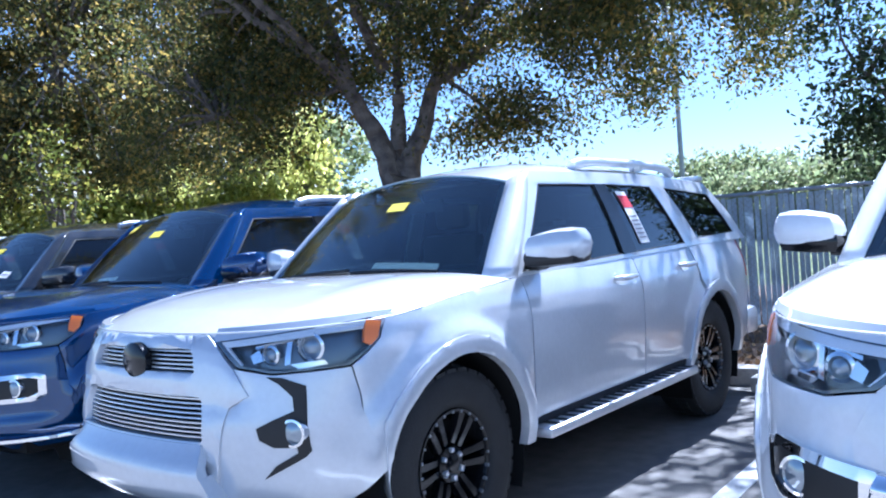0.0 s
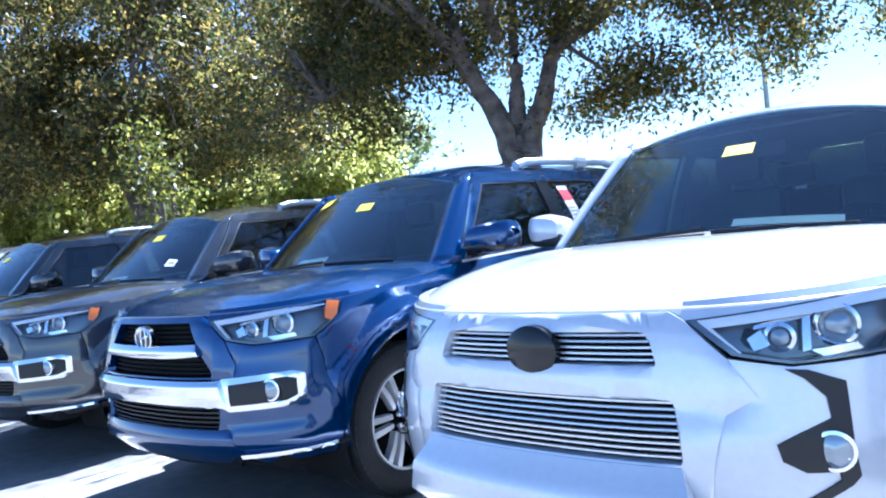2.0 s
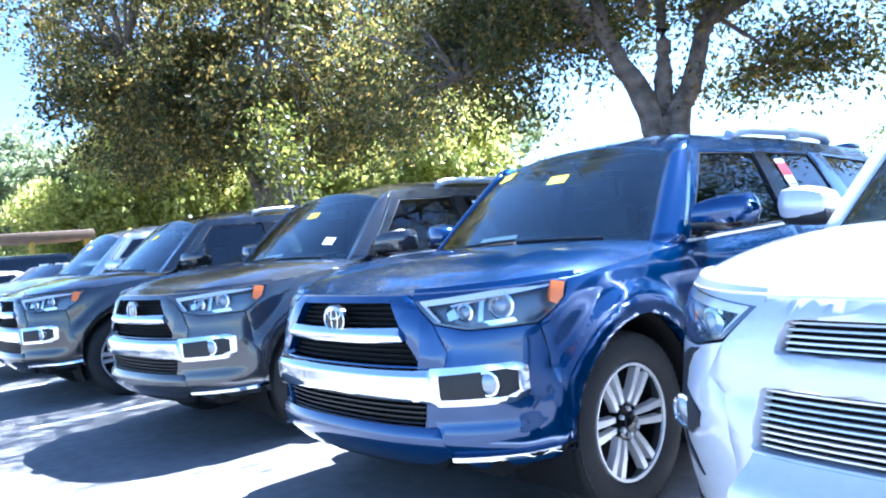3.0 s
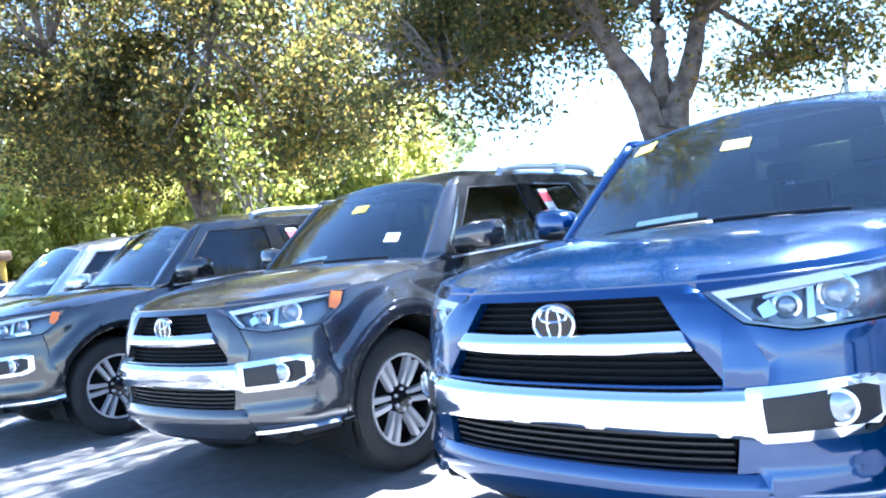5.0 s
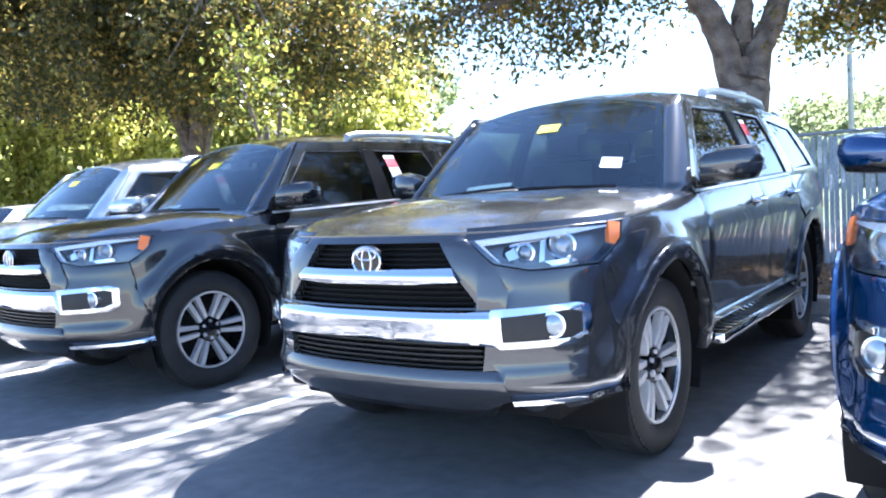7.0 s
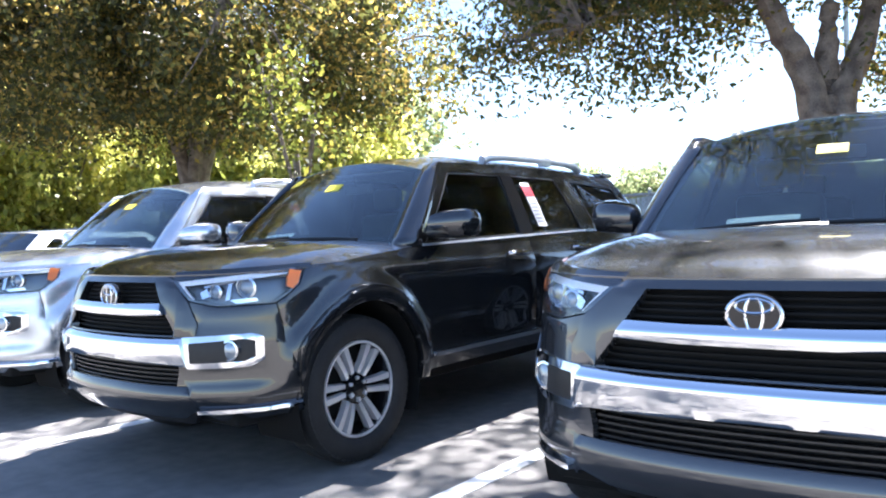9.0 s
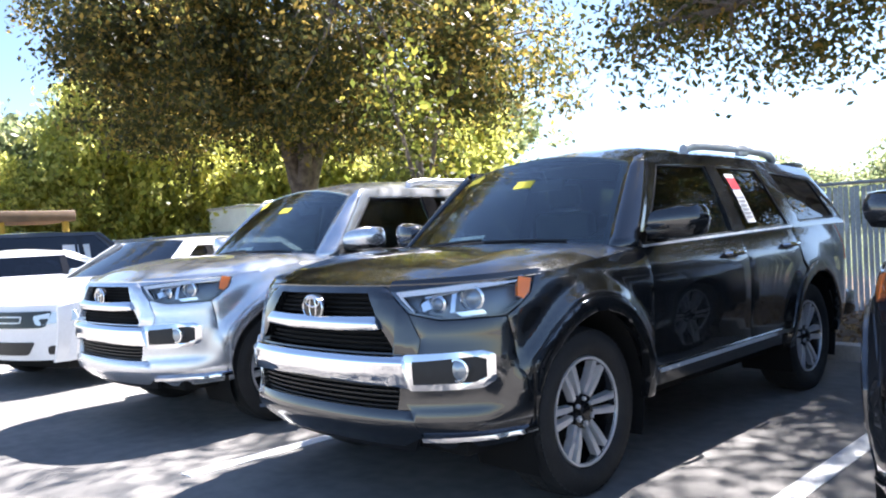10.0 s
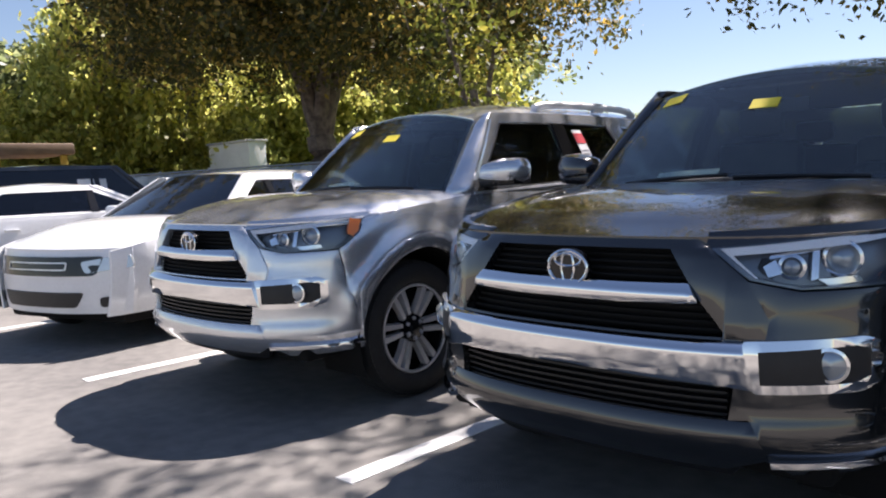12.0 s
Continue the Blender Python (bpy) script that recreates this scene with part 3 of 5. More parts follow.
        for q in ([(0.60, 0.915), (0.585, 0.945), (0.615, 0.965), (0.632, 0.925)], [(0.70, 0.905), (0.70, 0.985), (0.715, 0.99), (0.716, 0.91)], [(0.60, 0.966), (0.60, 0.976), (0.72, 1.003), (0.72, 0.990)], [(0.74, 0.890), (0.715, 0.908), (0.80, 0.915), (0.81, 0.898)]):
            part("reflector", sheet(on_front(q), sk, 0.01, -0.030, cell=0.05), CHROME, lamp)
        part("lens", sheet(hl, sk, 0.003, 0.0, cell=0.05), LENS, lamp, "clear plastic lens")
        # fog lamp
        xf, zf = 0.74, 0.677
        p = skin(s_x(xf), zf, 0.008 if not trail else 0.006)
        d = skin(s_x(xf), zf, 0.05) - p
        m = Matrix.Translation((p.x * sx, p.y, p.z)) @ Vector((d.x * sx * 0.35, d.y, 0)).to_track_quat("X", "Z").to_matrix().to_4x4()
        fog = lathe([(0.05, -0.03), (0.05, 0.006), (0.041, 0.008), (0.038, -0.004), (0.02, -0.015), (0.0004, -0.018)], 26)
        fog.transform(m)
        fl = P("fog_lamp", fog, CHROME)
        fe = lathe([(0.041, 0.003), (0.028, 0.009), (0.0004, 0.012)], 26)
        fe.transform(m)
        part("fog_lens", fe, BULB, fl)
        # tail lamp
        P("tail_lamp", sheet(on_side([(4.42, 0.90), (4.42, 1.17), (4.62, 1.17), (4.62, 0.90)]), sk, 0.02, 0.006, cell=0.08), REDLENS)
        # roof rail
        rail = [(sx * 0.60, 2.42, 1.70), (sx * 0.60, 2.52, 1.722), (sx * 0.60, 2.70, 1.732), (sx * 0.60, 3.2, 1.734), (sx * 0.59, 3.62, 1.728), (sx * 0.585, 3.78, 1.714), (sx * 0.58, 3.86, 1.68)]
        rl = P("roof_rail", tube(rail, [0.03, 0.03, 0.026, 0.026, 0.026, 0.03, 0.03], 10), SATIN)
        part("rail_foot", box(sx * 0.60 - 0.02, sx * 0.60 + 0.02, 3.2, 3.34, 1.69, 1.765, 0.008), SATIN, rl)
        # A pillar between windscreen and side
        bm = bmesh.new()
        prev = None
        n = 10
        for i in range(n + 1):
            v = i / n
            a = shield(0.965, v, 0.0)
            yy = 1.34 + 0.46 * v + 0.05
            zz = 1.118 + (1.652 - 1.118) * v
            b = glasshouse(yy, zz, 0.001)
            mid = (a + b) / 2 + Vector((0.022, -0.022, 0.004))
            ring = [bm.verts.new((sx * q.x, q.y, q.z)) for q in (a, a.lerp(mid, 0.6) + Vector((0.004, -0.008, 0.0)), mid, mid.lerp(b, 0.5) + Vector((0.006, -0.003, 0)), b)]
            if prev:
                for k in range(4):
                    bm.faces.new((prev[k], prev[k + 1], ring[k + 1], ring[k]))
            prev = ring
        bmesh.ops.recalc_face_normals(bm, faces=bm.faces[:])
        ap = P("a_pillar", bm, body)
        md = ap.modifiers.new("thickness", "SOLIDIFY")
        md.thickness, md.offset = 0.01, 0
        # seats
        bm = box(sx * 0.38 - 0.25, sx * 0.38 + 0.25, 1.95, 2.45, 0.62, 0.86, 0.06)
        add_box(bm, sx * 0.38 - 0.24, sx * 0.38 + 0.24, 2.42, 2.56, 0.80, 1.36, 0.05)
        add_box(bm, sx * 0.38 - 0.13, sx * 0.38 + 0.13, 2.45, 2.55, 1.39, 1.56, 0.04)
        P("front_seat", bm, SEAT)
        bm = box(sx * 0.36 - 0.27, sx * 0.36 + 0.27, 3.25, 3.39, 0.80, 1.34, 0.05)
        add_box(bm, sx * 0.36 - 0.12, sx * 0.36 + 0.12, 3.27, 3.37, 1.36, 1.50, 0.04)
        P("rear_seat", bm, SEAT)
    # roof
    roof_f = lambda u: shield((2 * u - 1) * 0.99, 1.0, 0.002)
    roof_b = lambda u: Vector(((2 * u - 1) * 0.60, 4.36 + 0.06 * (1 - (2 * u - 1) ** 2), 1.70 - 0.065 * abs(2 * u - 1) ** 4))
    def redge(sgn):
        f0, b0 = roof_f(1.0), roof_b(1.0)
        def g(v):
            y = f0.y + (b0.y - f0.y) * v
            p = glasshouse(y, 1.655 - 0.02 * v)
            q = f0.lerp(b0, v)
            w = min(1, v * 5, (1 - v) * 5)
            return Vector((sgn * (q.x + (p.x - 0.004 - q.x) * w), q.y, q.z + (p.z - q.z) * w))
        return g
    P("roof", coons(roof_f, roof_b, redge(-1), redge(1), 20, 20, lambda u, v: 0.16 * v * (1 - v) * (1 - abs(u) ** 4) + 0.006 * math.cos(u * 14) * (1 - abs(u)) * math.sin(math.pi * v)), body)
    # windscreen
    ws = rnd([(-0.97, 0.0), (0.97, 0.0), (0.955, 1.0), (-0.955, 1.0)], 0.05)
    P("windscreen", sheet(ws, shield, 0.005, 0.0, cell=0.1), WINDSHIELD)
    P("windscreen_band", sheet(rnd([(-0.985, -0.03), (0.985, -0.03), (0.975, 1.01), (-0.975, 1.01)], 0.05), shield, 0.008, -0.006, cell=0.1, holes=(
        [(-0.92, 0.07), (0.92, 0.07), (0.90, 0.955), (-0.90, 0.955)],)), GLOSSBLACK)
    P("cowl", coons(lambda u: Vector(((2 * u - 1) * 0.84, 1.09 + 0.19 * (2 * u - 1) ** 2, 1.165 - 0.055 * (2 * u - 1) ** 4)), lambda u: shield((2 * u - 1) * 0.99, 0.04, -0.004),
                    lambda v: Vector((-0.84, 1.28, 1.11)).lerp(shield(-0.99, 0.04), v), lambda v: Vector((0.84, 1.28, 1.11)).lerp(shield(0.99, 0.04), v), 20, 3, lambda u, v: 0), TRIM)
    for a, b in ((-0.62, 0.02), (0.06, 0.70)):
        wp = [shield(a + (b - a) * t, 0.012 + 0.02 * t, 0.018) for t in np.linspace(0, 1, 8)]
        P("wiper", tube([tuple(p) for p in wp], 0.009, 6), TRIM)
    # front end
    P("grille_back", sheet(on_front([(-0.52, 0.55), (0.52, 0.55), (0.50, 1.0), (-0.50, 1.0)]), skin, 0.02, -0.06, cell=0.09), UNDER)
    if trail:
        up = rnd([(-0.345, 0.975), (-0.378, 0.890), (0.378, 0.890), (0.345, 0.975)], 0.02)
        lo = rnd([(-0.415, 0.806), (-0.442, 0.650), (0.442, 0.650), (0.415, 0.806)], 0.02)
        face = [(-0.44, 1.0), (-0.40, 1.022), (0.40, 1.022), (0.44, 1.0), (0.54, 0.905), (0.602, 0.812), (0.535, 0.77), (0.505, 0.62), (0.48, 0.42), (-0.48, 0.42), (-0.505, 0.62), (-0.535, 0.77), (-0.602, 0.812), (-0.54, 0.905)]
        P("grille_surround", sheet(on_front(face), skin, 0.05, 0.012, cell=0.06, holes=(on_front(up), on_front(lo)), lip=0.006), body)
        ledge = lambda s, z, o=0.0: skin(s, z, o + 0.012 + 0.070 * step(0.650, 0.545, z))
        P("bumper_ledge", sheet(on_front([(-0.435, 0.644), (0.435, 0.644), (0.47, 0.535), (-0.47, 0.535)]), ledge, 0.05, 0.004, cell=0.03, lip=0.002), body)
        chin = lambda s, z, o=0.0: skin(s, z, o + 0.082 - 0.05 * step(0.47, 0.39, z))
        P("bumper_lip", sheet(on_front([(-0.47, 0.538), (0.47, 0.538), (0.54, 0.395), (-0.54, 0.395)]), chin, 0.09, 0.002, cell=0.045, lip=0.004), body)
        for n, (z0, z1, hw) in enumerate(((0.893, 0.972, 0.36), (0.654, 0.803, 0.43))):
            k = 5 if n == 0 else 9
            for i in range(k):
                z = z0 + (z1 - z0) * (i + 0.5) / k
                P("grille_bar", sheet([(-s_x(hw), z - 0.0026), (s_x(hw), z - 0.0026), (s_x(hw), z + 0.0026), (-s_x(hw), z + 0.0026)], skin, 0.012, -0.014, cell=0.12), SATIN)
        for sx in (-1, 1):
            sk = mirrored(skin, sx)
            P("front_bumper", sheet(on_front([(0.47, 0.42), (0.50, 0.62), (0.53, 0.765), (0.597, 0.81), (0.535, 0.905), (0.67, 0.877)]) + on_side([(0.305, 0.882), (0.355, 0.74), (0.42, 0.58), (0.44, 0.50), (0.30, 0.41)]) + on_front([(0.62, 0.385)]), sk, 0.03, 0.002, cell=0.06, lip=0.003), body)
            P("bumper_vent", sheet(on_front([(0.655, 0.874), (0.70, 0.868), (0.762, 0.835), (0.782, 0.61), (0.768, 0.59), (0.655, 0.520), (0.69, 0.565), (0.750, 0.605), (0.748, 0.625), (0.69, 0.630), (0.650, 0.66), (0.640, 0.70), (0.685, 0.725), (0.738, 0.752), (0.730, 0.80), (0.69, 0.85)]), sk, 0.02, 0.007, cell=0.06), TRIM)
        bm = lathe([(0.078, -0.01), (0.078, 0.016), (0.066, 0.024), (0.0005, 0.027)], 28)
        bm.transform(Matrix.Translation(skin(0, 0.925, 0.0)) @ Vector((0, -1, 0)).to_track_quat("X", "Z").to_matrix().to_4x4() @ Matrix.Diagonal((1, 1.12, 0.92, 1)))
        P("badge", bm, GLOSSBLACK, "blacked-out oval badge")
    else:
        up = [(-0.33, 0.997), (-0.43, 0.845), (-0.495, 0.765), (-0.495, 0.750), (0.495, 0.750), (0.495, 0.765), (0.43, 0.845), (0.33, 0.997)]
        face = [(-0.40, 1.024), (0.40, 1.024), (0.44, 1.003), (0.545, 0.912), (0.605, 0.80), (0.60, 0.742), (-0.60, 0.742), (-0.605, 0.80), (-0.545, 0.912), (-0.44, 1.003)]
        P("grille_surround", sheet(on_front(face), skin, 0.05, 0.012, cell=0.06, holes=(on_front(up),), lip=0.006), body)
        for i in range(11):
            z = 0.762 + i * 0.021
            hw = 0.49 - max(0, z - 0.765) * 0.70
            P("grille_bar", sheet([(-s_x(hw), z - 0.004), (s_x(hw), z - 0.004), (s_x(hw), z + 0.004), (-s_x(hw), z + 0.004)], skin, 0.03, -0.034, cell=0.12), UNDER)
        bowed = lambda s, z, o=0.0: skin(s, z, o + 0.022 - 0.55 * max(0.0, z - 0.872) - 0.20 * max(0.0, 0.872 - z))
        wing = rnd([(-0.426, 0.846), (-0.394, 0.900), (-0.2, 0.896), (0.2, 0.896), (0.394, 0.900), (0.426, 0.846), (0.2, 0.838), (-0.2, 0.838)], 0.006)
        P("grille_wing", sheet(on_front(wing), bowed, 0.05, 0.010, cell=0.012, lip=0.003), CHROME, "winged chrome grille bar")
        # chrome bumper bar and fog lamp bezels
        rolled = lambda s, z, o=0.0: skin(s, z, o + 0.030 - 0.026 * (max(0.0, z - 0.714) / 0.032) ** 1.5 - 0.14 * max(0.0, 0.714 - z))
        P("bumper_bar", sheet(on_front([(-0.578, 0.606), (-0.545, 0.744), (0.545, 0.744), (0.578, 0.606), (0.50, 0.616), (0.0, 0.630), (-0.50, 0.616)]), rolled, 0.06, 0.008, cell=0.011, lip=0.002), CHROME, "broad chrome bumper bar")
        P("lower_intake", sheet(on_front([(-0.52, 0.628), (0.52, 0.628), (0.505, 0.500), (-0.505, 0.500)]), skin, 0.02, -0.05, cell=0.08), UNDER)
        for i in range(5):
            z = 0.520 + i * 0.022
            P("intake_bar", sheet(on_front([(-0.51, z - 0.0035), (0.51, z - 0.0035), (0.51, z + 0.0035), (-0.51, z + 0.0035)]), skin, 0.03, -0.018, cell=0.1), TRIM)
        shelf = lambda s, z, o=0.0: skin(s, z, o + 0.034 * step(0.545, 0.455, z) * (1 - step(s_y(0.22), s_y(0.40), abs(s))) - 0.03 * step(0.43, 0.33, z))
        P("bumper_lip", sheet(on_front([(-0.57, 0.512), (0.57, 0.512), (0.61, 0.40), (0.50, 0.345), (-0.50, 0.345), (-0.61, 0.40)]), shelf, 0.04, 0.006, cell=0.035, lip=0.003), body)
        P("air_dam", sheet(on_front([(-0.56, 0.37), (0.56, 0.37), (0.50, 0.305), (-0.50, 0.305)]), skin, 0.03, -0.030, cell=0.08), TRIM)
        for sx in (-1, 1):
            sk = mirrored(skin, sx)
            P("front_bumper", sheet(on_front([(0.60, 0.395), (0.565, 0.515), (0.515, 0.512), (0.53, 0.62), (0.55, 0.73), (0.60, 0.80), (0.54, 0.908), (0.67, 0.878)]) + on_side([(0.305, 0.882), (0.355, 0.74), (0.42, 0.58), (0.435, 0.50), (0.428, 0.35)]) + on_front([(0.66, 0.335)]), mirrored(shelf, sx), 0.03, 0.002, cell=0.045, lip=0.003), body)
            bez = rnd(on_front([(0.575, 0.596), (0.545, 0.744), (0.80, 0.755), (0.832, 0.735), (0.835, 0.63), (0.80, 0.600)]), 0.014)
            c = np.mean(np.array(bez), axis=0)
            hole = on_front([(0.592, 0.622), (0.586, 0.716), (0.785, 0.731), (0.812, 0.718), (0.814, 0.645), (0.785, 0.626)])
            fb = P("fog_bezel", sheet(bez, sk, 0.03, 0.020, cell=0.06, holes=(hole,), lip=0.004), CHROME, "chrome fog lamp surround")
            part("fog_pocket", sheet([tuple(c + (np.array(q) - c) * 0.97) for q in bez], sk, 0.012, 0.010, cell=0.06), TRIM, fb)
            st = on_front([(0.61, 0.382), (0.61, 0.400)]) + on_side([(0.30, 0.404), (0.422, 0.416), (0.422, 0.394), (0.30, 0.386)])
            P("bumper_strip", sheet(st, mirrored(lambda s, z, o=0.0: shelf(s, z, o + 0.9 * (0.416 - z)), sx), 0.03, 0.010, cell=0.02), CHROME, "thin chrome corner strip")
        # oval badge made of rings
        o = skin(0, 0.931, 0.026)
        def oval(a, b, dx, dz, r, tilt=0):
            pts = [(o.x + dx + a * math.cos(t), o.y, o.z + dz + b * math.sin(t)) for t in np.linspace(0, 2 * math.pi, 29)]
            return tube(pts, r, 6)
        bm = lathe([(0.074, -0.02), (0.074, 0.0), (0.0005, 0.002)], 28)
        bm.transform(Matrix.Translation(o) @ Vector((0, -1, 0)).to_track_quat("X", "Z").to_matrix().to_4x4() @ Matrix.Diagonal((1, 1.08, 0.84, 1)))
        bd = P("badge", bm, GLOSSBLACK, "oval chrome badge on black disc")
        part("badge_ring", oval(0.074, 0.055, 0, 0, 0.0062), CHROME, bd)
        part("badge_oval", oval(0.024, 0.052, 0, 0, 0.0048), CHROME, bd)
        part("badge_bar", oval(0.050, 0.020, 0, 0.024, 0.0048), CHROME, bd)
    # rear
    P("tailgate", sheet([(s_y(4.55), 0.60), (s_y(4.55), 1.19), (SS[-1] * 2 - s_y(4.55), 1.19), (SS[-1] * 2 - s_y(4.55), 0.60)], lambda s, z, o=0: skin(s, z, o) if s <= SS[-1] else Vector((-skin(2 * SS[-1] - s, z, o).x, skin(2 * SS[-1] - s, z, o).y, z)), 0.02, cell=0.12), body)
    P("rear_bumper", box(-0.85, 0.85, 4.55, 4.80, 0.42, 0.64, 0.05), body)
    rg = lambda u, v, o=0: Vector((u * (0.78 - 0.14 * v), 4.68 - 0.30 * v - 0.10 * u * u, 1.19 + 0.46 * v))
    P("rear_window", sheet([(-0.95, 0.02), (0.95, 0.02), (0.93, 0.96), (-0.93, 0.96)], rg, 0.006, cell=0.2), PRIVACY)
    P("roof_spoiler", box(-0.58, 0.58, 4.30, 4.50, 1.645, 1.685, 0.015), body)
    # cabin
    bm = box(-0.78, 0.78, 1.32, 1.72, 0.75, 1.15, 0.05)
    add_box(bm, 0.20, 0.56, 1.55, 1.75, 1.08, 1.18, 0.03)
    P("dashboard", bm, CABIN)
    bm = lathe([(0.175, -0.013), (0.19, 0), (0.175, 0.013), (0.16, 0), (0.175, -0.013)], 28)
    add_box(bm, -0.01, 0.01, -0.17, 0.17, -0.03, 0.03)
    bm.transform(Matrix.Translation((0.38, 1.82, 1.06)) @ Matrix.Rotation(radians(90 - 24), 4, "X") @ Matrix.Rotation(radians(90), 4, "Y"))
    P("steering_wheel", bm, CABIN)
    rv = P("rear_view_mirror", box(-0.13, 0.13, 1.78, 1.80, 1.48, 1.545, 0.01), CABIN)
    part("mirror_stalk", tube([(0, 1.74, 1.60), (0, 1.78, 1.53)], 0.012, 6), CABIN, rv)
    P("headliner", box(-0.60, 0.60, 2.0, 4.2, 1.628, 1.64), LINING)
    P("cabin_floor", box(-0.80, 0.80, 1.40, 4.50, 0.55, 0.64), CABIN)
    # papers on the glass
    def paper(nm, f, a0, a1, b0, b1, off, mat, lab, skew=0.0):
        return P(nm, sheet([(a0 + skew, b0), (a1 + skew, b0 ), (a1, b1), (a0, b1)], f, 0.001, off, cell=0.2), mat, lab)
    paper("stock_tag", shield, -0.07, 0.12, 0.61, 0.70, 0.003, YELLOW, "yellow paper stock tag")
    if sticker:
        st = paper("window_sticker", glasshouse, 2.70, 2.82, 1.22, 1.54, -0.004, PAPER, "white and red price sheet", 0.05)
        rd = sheet([(2.716, 1.44), (2.834, 1.44), (2.82, 1.515), (2.70, 1.515)], glasshouse, 0.001, -0.0025, cell=0.2)
        part("red_print", rd, RED, st)
        for i in range(6):
            zz = 1.25 + i * 0.026
            dx = 0.05 * (1.54 - zz) / 0.32
            part("print_line", sheet([(2.71 + dx, zz), (2.80 + dx, zz), (2.80 + dx, zz + 0.010), (2.71 + dx, zz + 0.010)], glasshouse, 0.001, -0.0025, cell=0.2), INK, st)
    if tag:
        tg = paper("windscreen_tag", shield, 0.56, 0.70, 0.22, 0.32, 0.003, PAPER, "small white windscreen tag")
        part("print_line", sheet([(0.585, 0.255), (0.675, 0.255), (0.675, 0.285), (0.585, 0.285)], shield, 0.001, 0.005, cell=0.2), INK, tg)
    elif not trail:
        paper("corner_sticker", shield, -0.86, -0.70, 0.84, 0.94, 0.003, YELLOW, "bright yellow corner sticker")
    paper("dash_paper", shield, 0.10 if trail else -0.5, 0.62 if trail else -0.1, 0.10, 0.17, -0.05, PAPER, "white paper sheet on the dashboard")
    return car


# front side glass: shade beyond the windows is put into its dark tint
SIDEGLASS = glass("side_glass", (0.36, 0.40, 0.41), 0.06)
PIPE = material("light_pipe", (0.82, 0.84, 0.86), 0.2, coat=1.0)
BULB = material("lamp_bowl", (0.30, 0.34, 0.38), 0.08, 0.6, coat=1.0)

# ---- ground ----
gm = bmesh.new()
bmesh.ops.create_grid(gm, x_segments=60, y_segments=60, size=900)
tagged(part("ground", gm, ASPHALT, smooth=False), kind="structure")
for x in (3.26, 0.58, -2.02, -4.60, -7.37, -10.0, -12.70, -15.38, -18.05):
    ln = part("parking_line", box(x - 0.055, x + 0.055, 2.15, 7.2, -0.01, 0.004), LINE, None, smooth=False)
    tagged(ln, "worn white painted line on asphalt", "parking line", "parking bay lines", "structure")
kb = tagged(part("kerb", box(-60, 14, 7.22, 7.40, -0.1, 0.14, 0.02), CONCRETE), kind="structure")
tagged(part("planting_bed", box(-60, 14, 7.40, 16.0, -0.1, 0.10, 0.0), MULCH), kind="structure")
tagged(part("verge", box(-140, 60, 16.0, 140, -0.1, 0.06, 0.0), GRASS), kind="structure")


# ---- cars ----
suv("sport_utility_car", "pearl white sport-utility car parked beside the white one", WHITE, (2.09, 2.78, 0.0))
suv("sport_utility_car", "white off-road sport-utility car with black grille and black wheels", PEARL, (-0.99, 2.57, -1.5), "trail")
suv("sport_utility_car", "deep blue sport-utility car with chrome bumper", BLUE, (-3.318, 2.585, 1.5), "boards")
suv("sport_utility_car", "grey metallic sport-utility car with chrome bumper", GREY, (-5.875, 2.565, 4.5), "boards", tag=True)
suv("sport_utility_car", "charcoal sport-utility car with chrome bumper", DARK, (-8.96, 2.33, 0.0))
suv("sport_utility_car", "silver sport-utility car with chrome bumper", SILVER, (-11.52, 2.36, 1.0))


